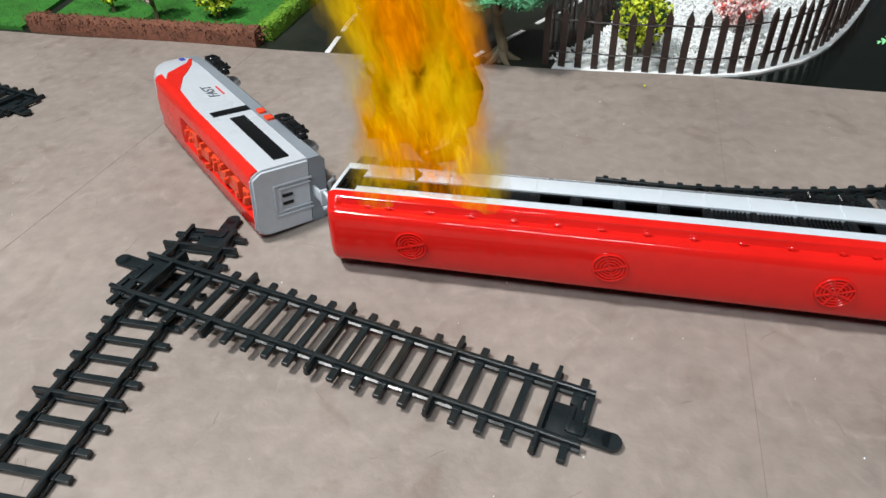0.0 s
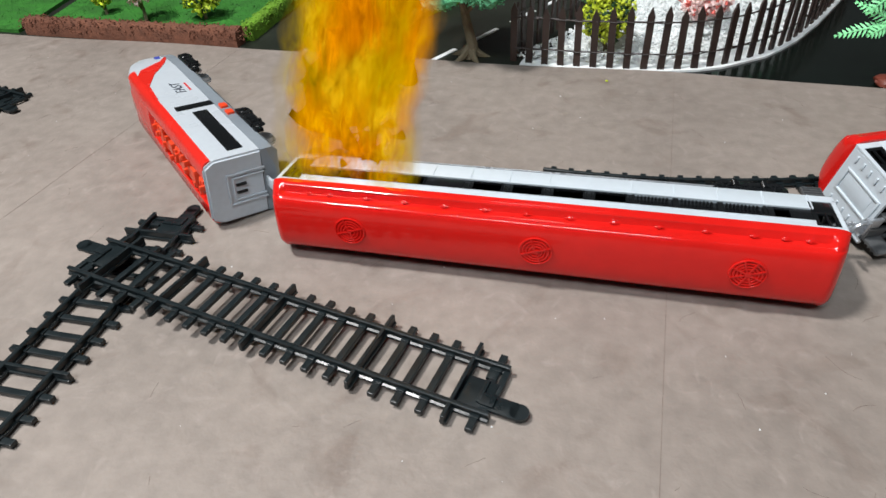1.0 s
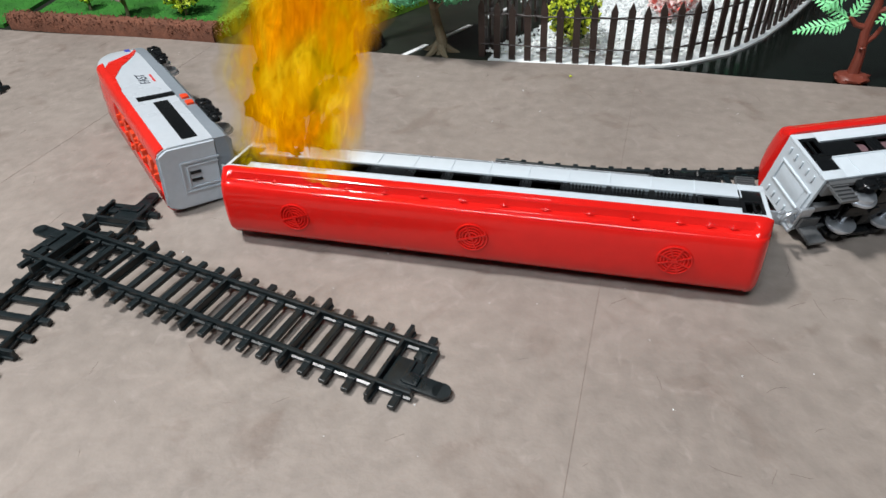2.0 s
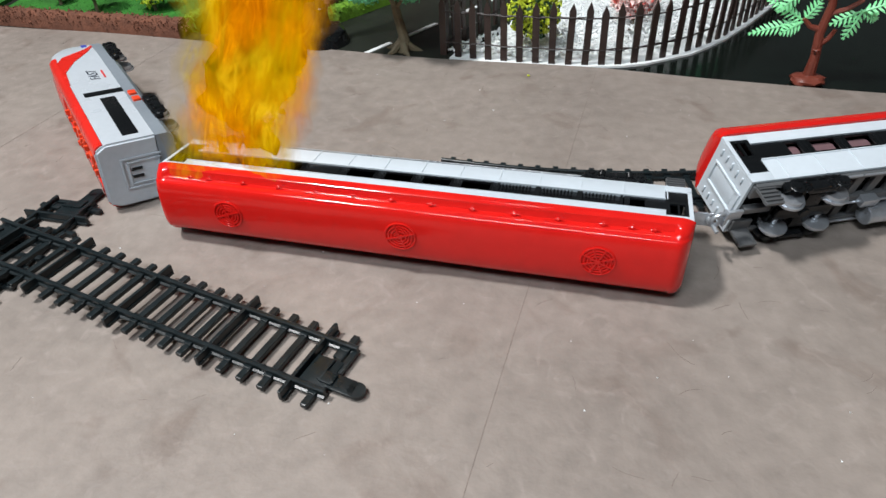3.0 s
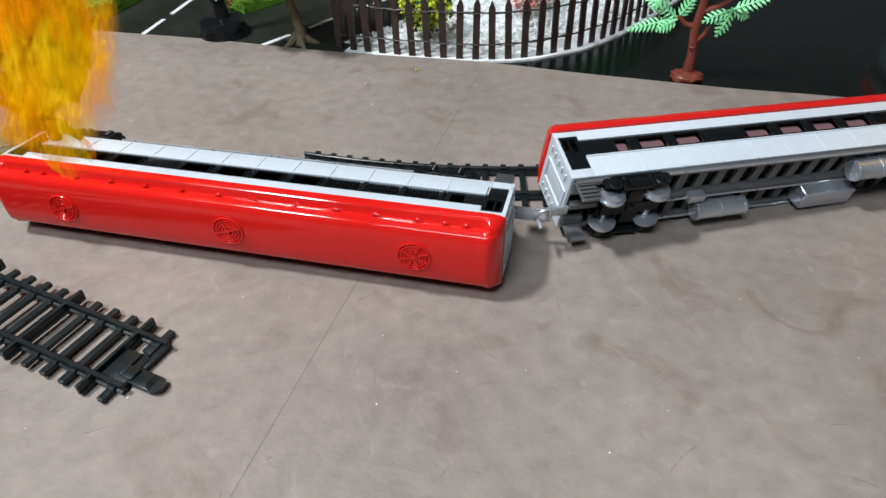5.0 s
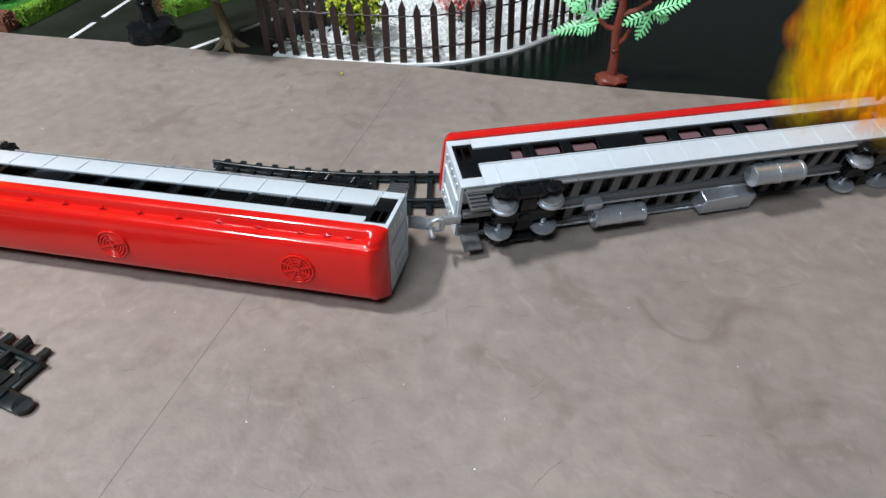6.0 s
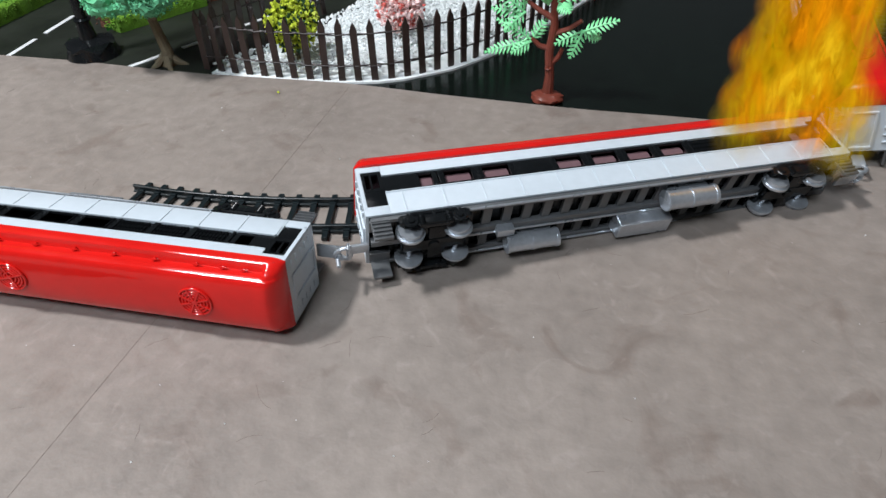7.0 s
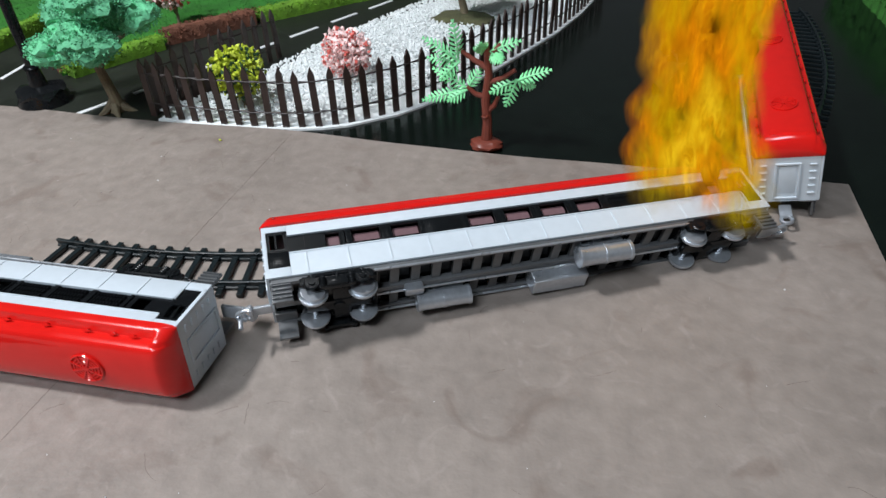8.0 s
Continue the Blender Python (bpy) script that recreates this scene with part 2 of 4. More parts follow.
def thing(name, label, category, m=None, group="", kind=""):
    ob = new(name)
    ob.empty_display_size = 0.01
    if m:
        ob.matrix_basis = m
    return tagged(ob, label, category, group, kind)


# ---- the plan ----
POSE_A = (0.0196, 0.2757, 0.0172, 85.6, 0.2, 2.5)
POSE_B = (0.2796, 0.3266, 0.0140, -75.5, 2.5, 28.7)
POSE_C = (0.4095, 0.5530, 0.0095, 11.5, 4.9, 267.8)
POSE_LOCO = (-0.1862, 0.3190, 0.0195, -85, -1, 141.5)
FIRE_A_AT = (-0.060, 0.252, 0.030, 0, 0, 0)
FIRE_B_AT = (0.346, 0.380, 0.036, 0, 0, 0)
CREASES = [[(0.082, -0.45), (0.0815, 0.15), (0.0825, 0.472)], [(-0.273, -0.45), (-0.274, 0.2), (-0.272, 0.468)]]
TRACKS = [
    ("straight black plastic track resting across another piece", (-0.1870, 0.1880, 0.0068, 0, 1.8, -8.3), 0.212, 0.0),
    ("straight black plastic track under the crossing piece", (-0.1715, 0.2330, 0.0002, 0, 0, -87.3), 0.2085, 0.0),
    ("curved black plastic track behind the tipped coach", (0.0125, 0.3065, 0.0002, 0, 0, -2.0), 0.205, 2.2),
    ("black plastic track lying alone on the brown sheet", (-0.385, 0.337, 0.0002, 0, 0, 167.0), 0.2085, 0.0),
    ("curved black plastic track under the upright coach", (0.370, 0.430, -0.0028, 0, 0, 58.0), 0.42, 1.5),
]
DASHES = [((-0.103, 0.466), (0.085, 0.87), 0.036, 0.020, 0.0042), ((-0.211, 0.466), (-0.258, 0.86), 0.044, 0.014, 0.0042)]
LAWN_1 = [(-0.500, 0.480), (-0.276, 0.480), (-0.284, 0.70), (-0.34, 0.95), (-0.62, 0.95)]
LAWN_2 = [(-0.168, 0.540), (-0.126, 0.630), (-0.070, 0.705), (0.01, 0.80), (0.08, 0.90), (-0.20, 0.95), (-0.205, 0.70)]
LAWN_3 = [(-0.95, 0.478), (-0.515, 0.478), (-0.64, 0.95), (-0.95, 0.95)]
HEDGES = [
    ([(-0.503, 0.482), (-0.390, 0.481), (-0.276, 0.482)], 0.014, 0.014, HEDGE_RED, "reddish foam hedge along a turf plot"),
    ([(-0.276, 0.492), (-0.280, 0.58), (-0.290, 0.75), (-0.32, 0.92)], 0.013, 0.013, HEDGE_GREEN, "yellow-green foam hedge beside the road"),
    ([(-0.172, 0.548), (-0.183, 0.62), (-0.20, 0.75)], 0.013, 0.013, HEDGE_RED, "reddish foam hedge beside the road"),
    ([(-0.158, 0.540), (-0.120, 0.620)], 0.014, 0.012, HEDGE_GREEN, "lime green foam hedge at a plot corner"),
    ([(-0.122, 0.632), (-0.066, 0.705)], 0.014, 0.014, HEDGE_RED, "reddish foam hedge along the road"),
    ([(-0.062, 0.710), (0.01, 0.795), (0.09, 0.88)], 0.016, 0.013, HEDGE_GREEN, "lime green foam hedge along the road"),
    ([(0.60, 0.62), (0.578, 0.80), (0.58, 1.0)], 0.05, 0.05, RIGHT_LEAF, "tall dark green foliage at the table edge"),
]
FENCE_FRONT = [(-0.037, 0.483), (-0.004, 0.481), (0.028, 0.481), (0.060, 0.483), (0.076, 0.485), (0.098, 0.491), (0.114, 0.499), (0.129, 0.511), (0.144, 0.525), (0.157, 0.541), (0.170, 0.560), (0.191, 0.602), (0.211, 0.648), (0.242, 0.726), (0.262, 0.796), (0.285, 0.90)]
FENCE_BACK = [(-0.036, 0.488), (-0.022, 0.530), (-0.006, 0.580), (0.008, 0.625)]
GRAVEL_BED = [(-0.040, 0.479), (-0.004, 0.477), (0.028, 0.478), (0.060, 0.480), (0.077, 0.482), (0.100, 0.488), (0.117, 0.496), (0.132, 0.508), (0.148, 0.521), (0.161, 0.538), (0.174, 0.558), (0.195, 0.600), (0.215, 0.647), (0.246, 0.725), (0.266, 0.795), (0.29, 0.92), (0.14, 0.92), (0.098, 0.809), (0.064, 0.714), (0.030, 0.626), (0.015, 0.580), (-0.010, 0.520)]
BUSHES = [
    ("flowering_bush", 0.0295, 0.504, -0.002, 0.0205, [LEAF_YELLOW, LEAF_YELLOW, LEAF_YELLOW, LEAF_DARK], "yellow-green leafy model bush behind the fence", 31, 330, 0.013, 0.0019),
    ("flowering_bush", 0.100, 0.547, 0.008, 0.0195, [PETAL, PETAL, PETAL, PETAL, PETAL_RED], "pale pink flowering model bush on pebbles", 32, 330, 0.008, 0.0018),
    ("flowering_tree", -0.397, 0.515, 0.0, 0.018, [PETAL, PETAL, PETAL], "pale pink blossom tree on the turf", 33, 160, 0.020, 0.0020),
    ("flowering_bush", -0.342, 0.530, 0.0, 0.018, [LEAF_YELLOW, LEAF_YELLOW, LEAF_DARK], "yellow-green leafy bush on the turf", 34, 180, 0.008, 0.0020),
    ("flowering_bush", -0.455, 0.530, 0.0, 0.010, [LEAF_YELLOW, LEAF_YELLOW], "small yellow-green bush on the turf", 35, 80, 0.010, 0.0018),
    ("flowering_tree", -0.135, 0.675, 0.0, 0.020, [PETAL, PETAL, PETAL_RED], "pale pink blossom tree behind the road", 36, 160, 0.020, 0.0020),
]

# ---- the setting: table, sheet, road, room ----


def slab(name, x0, x1, y0, y1, z0, z1, mat, label, category, kind="structure", bevel=0.0):
    bm = bm_new()
    add_box(bm, ((x0 + x1) / 2, (y0 + y1) / 2, (z0 + z1) / 2), (x1 - x0, y1 - y0, z1 - z0), None, bevel)
    ob = new(name, mesh_of(name, bm, mat))
    return tagged(ob, label, category, "", kind)


slab("table_top", -1.1, 1.1, -0.6, 1.5, -0.8, -0.003, TABLE, "glossy black sheet covering the whole table", "table top")
for nm, b in (("wall_north", (-1.8, 1.8, 2.2, 2.3)), ("wall_south", (-1.8, 1.8, -1.6, -1.5)), ("wall_east", (1.8, 1.9, -1.6, 2.3)), ("wall_west", (-1.9, -1.8, -1.6, 2.3))):
    slab(nm, *b, -0.8, 1.9, WALLPAINT, "plain painted room wall", "wall")
slab("ceiling", -1.9, 1.9, -1.6, 2.3, 1.9, 2.0, WALLPAINT, "plain painted ceiling above the table", "ceiling")
slab("floor", -1.9, 1.9, -1.6, 2.3, -0.85, -0.8, WALLPAINT, "plain room floor under the table", "floor")


def brown_sheet():
    """A thin sheet whose far edge waves a little."""
    bm = bm_new()
    far = []
    for i in range(81):
        x = -1.0 + i * (1.448 / 80)
        y = 0.4735 + 0.0035 * math.exp(-((x - 0.09) / 0.06) ** 2) - 0.004 * math.exp(-((x - 0.25) / 0.05) ** 2) + 0.0012 * math.sin(x * 31) - 0.012 * max(0, -x - 0.3)
        far.append((x, y))
    poly = [(-1.0, -0.5), (0.447, -0.5)] + far[::-1]
    add_prism(bm, poly, -0.0025, 0.0)
    ob = new("brown_sheet", mesh_of("brown_sheet", bm, SHEET))
    return tagged(ob, "brown leathery craft sheet laid over the black table", "sheet")


SHEET_OB = brown_sheet()


def crease(points, w):
    bm = bm_new()
    add_path(bm, [(x, y, 0.0) for x, y in points], w, 5)
    part("crease", bm, CREASE, SHEET_OB, "faint fold line")


CREASE = material("fold_line", (0.215, 0.172, 0.148), 0.6, vary=0.2, scale=80)
for pts in CREASES:
    crease(pts, 0.00016)


def crumbs():
    bm = bm_new()
    rnd = random.Random(12)
    for i in range(120):
        x, y = rnd.uniform(-0.5, 0.43), rnd.uniform(0.05, 0.46)
        r = rnd.choice((0.0002, 0.0002, 0.0003, 0.0005))
        add_tuft(bm, (x, y, r * 0.3), r, rnd)
    ob = new("crumbs", mesh_of("crumbs", bm, PAINT))
    tagged(ob, "tiny pale crumbs scattered over the brown sheet", "crumbs", "", "stuff")


def scuffs():
    """Short hair-thin scratches and fibres on the sheet."""
    bm = bm_new()
    rnd = random.Random(21)
    for i in range(240):
        x, y, a = rnd.uniform(-0.5, 0.43), rnd.uniform(0.05, 0.46), rnd.uniform(0, 6.28)
        n, step, turn = rnd.randint(3, 8), rnd.uniform(0.0010, 0.0026), rnd.uniform(-0.12, 0.12)
        pts = []
        for k in range(n):
            pts.append((x, y, 0.0))
            a += turn + rnd.uniform(-0.25, 0.25)
            x, y = x + step * math.cos(a), y + step * math.sin(a)
        add_path(bm, pts, [0.00010] * (n - 1) + [0.00004], 4)
    ob = new("scuffs", mesh_of("scuffs", bm, SCUFF))
    tagged(ob, "short thin dark scratches in the brown sheet", "scratches", "", "stuff")


SCUFF = material("dark_scratch", (0.16, 0.12, 0.10), 0.7, vary=0.2, scale=80)


# ---- the train ----
LH, WH, WR = 0.1240, 0.018, 0.0192     # half length, half width of the body and of the roof
ZB, ZE, ZC = 0.012, 0.041, 0.0530      # foot of the side, eave, crown
BAYS = "swwbwwwwlllt"
PITCH, BAY0 = 0.0183, 0.0040   # bay width, middle of the row of bays


def roof_mesh():
    """Domed roof with a gutter above each eave, closed at the ends, and rounded ends."""
    bm = bm_new()
    half = [(1.0, 0.18, 0.0), (0.997, 0.36, 0.0), (0.990, 0.58, 0.0), (0.981, 0.77, 0.0), (0.970, 0.91, 0.0), (0.960, 0.98, 0.0), (0.952, 1.0, 0.0), (0.944, 1.0, 0.55), (0.936, 1.0, 1.0), (0.5, 1.0, 1.0)]
    stations = [(-u, k, g) for u, k, g in half] + [(0.0, 1.0, 1.0)] + [(u, k, g) for u, k, g in half[::-1]]
    secs = []
    for u, k, g in stations:
        right = [(WR, 0.0), (WR - 0.0001, 0.0024), (WR - 0.0005, 0.0036), (WR - 0.0011, 0.0043),
                 (WR - 0.0018 - 0.0012 * g, 0.0057 - 0.0011 * g), (WR - 0.0026 - 0.0020 * g, 0.0068 - 0.0016 * g),
                 (WR - 0.0034 - 0.0014 * g, 0.0080 - 0.0004 * g), (WR - 0.0042 - 0.0008 * g, 0.0086), (WR - 0.0056, 0.0093)]
        n = 9
        y0, z0, top = WR - 0.0056, 0.0093, ZC - ZE
        for i in range(1, n + 1):
            a = 0.5 * math.pi * i / n
            right.append((y0 * math.cos(a) ** 0.9, z0 + (top - z0) * math.sin(a) ** 0.9))
        right[-1] = (0.0, top)
        ring = [(y, z) for y, z in right] + [(-y, z) for y, z in right[-2::-1]]
        pinch = 0.90 + 0.10 * k
        ring = [(u * (LH + 0.0005), y * pinch, ZE + z * k) for y, z in ring]
        ring += [(u * LH, -WR * 0.9 * pinch, ZE - 0.0004), (u * LH, WR * 0.9 * pinch, ZE - 0.0004)]
        secs.append(ring)
    add_loft(bm, secs)
    return bm


def vent_mesh(spokes):
    bm = bm_new()
    add_tube(bm, (0, 0, -0.0012), (0, 0, 0.0004), 0.0073, 0.0070, 32)
    for r in (0.0070, 0.0055, 0.0041, 0.0027):
        add_ring(bm, (0, 0, 0.0007), r, 0.00056)
    for k in range(spokes):
        add_box(bm, (0.0036, 0, 0.0010), (0.0068, 0.0007, 0.0008), pose(0, 0, 0, 0, 0, 360 * k / spokes + 20))
    add_box(bm, (0, 0, 0.0010), (0.002, 0.002, 0.0010))
    return bm


def side_wall(sgn):
    """Sill and cantrail with the seams of the panels; the window band stays open between."""
    bm = bm_new()
    t = 0.0014
    y = sgn * (WH - t / 2)
    e = 0.1130
    add_box(bm, (0, y, (ZB + 0.0245) / 2), (2 * e, t, 0.0245 - ZB), None, 0.0003)
    add_box(bm, (0, y, (0.0345 + ZE) / 2), (2 * e, t, ZE - 0.0345), None, 0.0003)
    for s in (-1, 1):
        add_box(bm, (s * (e + LH) / 2, y, 0.0145), (LH - e, t, 0.005), None, 0.0003)
        add_box(bm, (s * (e + LH) / 2, y, 0.0393), (LH - e, t, 0.0034), None, 0.0003)
        add_box(bm, (s * (LH - 0.0009), y, 0.027), (0.0018, t, 0.0225), None, 0.0003)
    for i in range(13):
        x = BAY0 - 6 * PITCH + i * PITCH
        add_box(bm, (x, sgn * (WH + 0.00005), 0.0183), (0.0005, 0.0005, 0.0122), None)
    add_box(bm, (0, sgn * (WH + 0.0001), 0.0244), (2 * e, 0.0006, 0.0006))
    add_box(bm, (0, sgn * (WH + 0.0001), 0.0347), (2 * e, 0.0006, 0.0005))
    return bm


def bay_mesh(kind):
    """One black window bay, x along the coach, z up, outside towards +y, 18.3 mm wide."""
    bm = bm_new()
    w, z0, z1, t = PITCH, 0.0246, 0.0344, 0.0009
    h = z1 - z0
    zc = (z0 + z1) / 2
    if kind == "w":
        a = 0.0021
        for s in (-1, 1):
            add_box(bm, (s * (w / 2 - a / 2), 0, zc), (a, t, h), None, 0.0002)
            add_box(bm, (s * (w / 2 - a - 0.0003), 0.0005, zc), (0.0005, 0.0009, h - 0.001))
            for k in range(3):
                add_box(bm, (s * (w / 2 - a / 2), 0.0005, zc - 0.003 + 0.003 * k), (0.0005, 0.0006, 0.0005))
        for s in (-1, 1):
            add_box(bm, (0, 0, zc + s * (h / 2 - 0.0005)), (w - 2 * a, t, 0.001), None)
            add_box(bm, (0, 0.0004, zc + s * (h / 2 - 0.0011)), (w - 2 * a, 0.0010, 0.0005), None)
    elif kind == "b":
        add_box(bm, (0, 0, zc), (w, t, h), None, 0.0002)
        add_box(bm, (0, 0.0005, zc), (w - 0.004, 0.0006, h - 0.0018), None, 0.0002)
    elif kind == "l":
        add_box(bm, (0, -0.0006, zc), (w, t, h), None, 0.0002)
        for i in range(9):
            for j in range(3):
                add_box(bm, (-w / 2 + 0.0026 + i * 0.00152, 0.0003, zc - 0.0029 + j * 0.0029), (0.0007, 0.0013, 0.0021))
        for s in (-1, 1):
            add_box(bm, (s * (w / 2 - 0.0006), 0, zc), (0.0012, 0.0016, h))
    else:
        s = -1 if kind == "s" else 1
        add_box(bm, (s * 0.0045, 0, zc), (w - 0.009, t, h))
        add_box(bm, (-s * 0.0075, 0, zc), (0.0023, t, h))
        for q in (-1, 1):
            add_box(bm, (-s * 0.003, 0, zc + q * (h / 2 - 0.0006)), (0.0068, t, 0.0012))
    return bm


def end_door_mesh():
    """Black door recess at the end of a side."""
    bm = bm_new()
    add_box(bm, (0, 0, 0.0215), (0.0095, 0.0009, 0.009), None, 0.0003)
    for s in (-1, 1):
        add_box(bm, (s * 0.0039, 0, 0.0318), (0.0017, 0.0009, 0.0116), None)
    add_box(bm, (0, 0, 0.0368), (0.0062, 0.0009, 0.0016))
    add_box(bm, (0, 0, 0.0268), (0.0062, 0.0009, 0.0018))
    add_box(bm, (0.0004, 0, 0.0318), (0.0008, 0.0009, 0.009))
    return bm


def end_wall_mesh(sgn):
    bm = bm_new()
    x = sgn * (LH - 0.0007)
    prof = [(-WH + 0.0015, ZB), (WH - 0.0015, ZB), (WH - 0.0015, ZE), (-WH + 0.0015, ZE)]
    add_loft(bm, [[(x - 0.0007, y, z) for y, z in prof], [(x + 0.0007, y, z) for y, z in prof]])
    o = x + sgn * 0.0009
    for s in (-1, 1):
        add_box(bm, (o, s * 0.0062, 0.0255), (0.0012, 0.0012, 0.0225), None, 0.0003)
        for k in range(5):
            add_box(bm, (o, s * 0.0128, 0.0175 + 0.0046 * k), (0.0010, 0.0035, 0.0010), pose(0, 0, 0), 0.0002)
    for z in (0.0145, 0.0365):
        add_box(bm, (o, 0, z), (0.0012, 0.0136, 0.0012), None, 0.0003)
    add_box(bm, (o - sgn * 0.0003, 0, 0.0265), (0.0006, 0.009, 0.0175), None, 0.0002)
    return bm


def underframe_mesh():
    """Solebars, centre sill and cross ribs."""
    bm = bm_new()
    for y in (-0.0155, 0.0155):
        add_box(bm, (0, y, 0.0112), (2 * LH - 0.004, 0.0022, 0.0030), None, 0.0003)
    add_box(bm, (0, 0, 0.0108), (2 * LH - 0.004, 0.0034, 0.0032), None, 0.0003)
    n = 20
    for i in range(n + 1):
        x = -0.098 + i * 0.196 / n
        add_box(bm, (x, 0, 0.0120), (0.0042, 0.031, 0.0022), None, 0.0003)
    return bm


def wheel_mesh(s):
    bm = bm_new()
    add_tube(bm, (0, -0.0006 * s, 0), (0, 0.0006 * s, 0), 0.0066, None, 26)
    add_tube(bm, (0, 0.0006 * s, 0), (0, 0.0026 * s, 0), 0.0056, 0.0054, 26)
    add_tube(bm, (0, -0.0012 * s, 0), (0, -0.0006 * s, 0), 0.0018, None, 12)
    return bm


def bogie_frame_mesh(s):
    """Side frame: sole bar, axle boxes, coil springs, hanging block."""
    bm = bm_new()
    y = s * 0.0162
    add_box(bm, (0, y, 0.0092), (0.030, 0.0026, 0.0026), None, 0.0005)
    add_box(bm, (0, y + s * 0.0004, 0.0062), (0.0090, 0.0030, 0.0044), None, 0.0005)
    add_box(bm, (0, y, 0.0042), (0.0120, 0.0022, 0.0012), None, 0.0003)
    for k in range(5):
        add_box(bm, ((k - 2) * 0.0058, y + s * 0.0012, 0.0080), (0.0012, 0.0016, 0.0052), None, 0.0003)
    add_tube(bm, (-0.0105, y + s * 0.0012, 0.0102), (0.0105, y + s * 0.0012, 0.0102), 0.0010, None, 8)
    for q in (-1, 1):
        add_tube(bm, (q * 0.0108, y - 0.0014, 0.0066), (q * 0.0108, y + s * 0.0018, 0.0066), 0.0034, 0.0030, 16)
        add_tube(bm, (q * 0.0108, y + s * 0.0016, 0.0066), (q * 0.0108, y + s * 0.0026, 0.0066), 0.0016, 0.0014, 12)
        add_box(bm, (q * 0.0145, y, 0.0080), (0.0026, 0.0022, 0.0040), None, 0.0004)
        add_box(bm, (q * 0.0068, y, 0.0080), (0.0040, 0.0018, 0.0018), pose(0, 0, 0), 0.0003)
        for k in range(4):
            add_ring(bm, (q * 0.0062, y + s * 0.0012, 0.0040 + 0.0013 * k), 0.0012, 0.0005, 10, 5)
        add_tube(bm, (q * 0.0062, y + s * 0.0012, 0.0034), (q * 0.0062, y + s * 0.0012, 0.0092), 0.0009, None, 8)
    return bm


MESHES = {}


def shared(key, make, mat, smooth=True):
    if key not in MESHES:
        MESHES[key] = mesh_of(key, make(), mat, smooth)
    return MESHES[key]


def put_part(name, me, parent, m=None, label=""):
    ob = new(name, me)
    ob.parent = parent
    if m:
        ob.matrix_local = m
    return tagged(ob, label)


def hook_mesh():
    bm = bm_new()
    add_box(bm, (0.004, 0, 0.0085), (0.009, 0.0055, 0.0016), None, 0.0004)
    add_box(bm, (0.0085, 0, 0.0075), (0.0016, 0.0085, 0.0036), None, 0.0004)
    pts = [(0.009 + 0.0055 * math.sin(a), 0.0042 * math.cos(a) - 0.001, 0.0075) for a in (math.pi * k / 8 for k in range(8))]
    add_path(bm, pts, 0.0010, 8)
    add_tube(bm, (0.0135, -0.003, 0.0105), (0.0135, -0.003, 0.002), 0.0010, None, 10)
    return bm


def loop_mesh():
    bm = bm_new()
    add_box(bm, (0.005, 0, 0.0085), (0.011, 0.0068, 0.0016), None, 0.0005)
    tmp = bmesh.new()
    add_ring(tmp, (0, 0, 0), 0.0030, 0.0011, 20, 8)
    bmesh.ops.transform(tmp, matrix=pose(0.0125, 0, 0.0085), verts=tmp.verts)
    merge(bm, tmp)
    return bm


def step_mesh():
    bm = bm_new()
    add_box(bm, (0, 0, 0.006), (0.0085, 0.0016, 0.011), None, 0.0003)
    for k in range(4):
        add_box(bm, (0, 0.0008, 0.0022 + 0.0022 * k), (0.0078, 0.0020, 0.0006))
    add_box(bm, (0, -0.003, 0.0112), (0.0095, 0.007, 0.0022), None, 0.0003)
    return bm


def tank_mesh(length, r):
    bm = bm_new()
    add_tube(bm, (-length / 2, 0, 0), (length / 2, 0, 0), r, None, 20)
    for u in (-0.5, 0.0, 0.5):
        add_tube(bm, (u * length * 0.94 - 0.0007, 0, 0), (u * length * 0.94 + 0.0007, 0, 0), r * 1.07, None, 20)
    add_box(bm, (0, 0, r * 0.75), (length * 0.8, r * 1.2, r))
    return bm


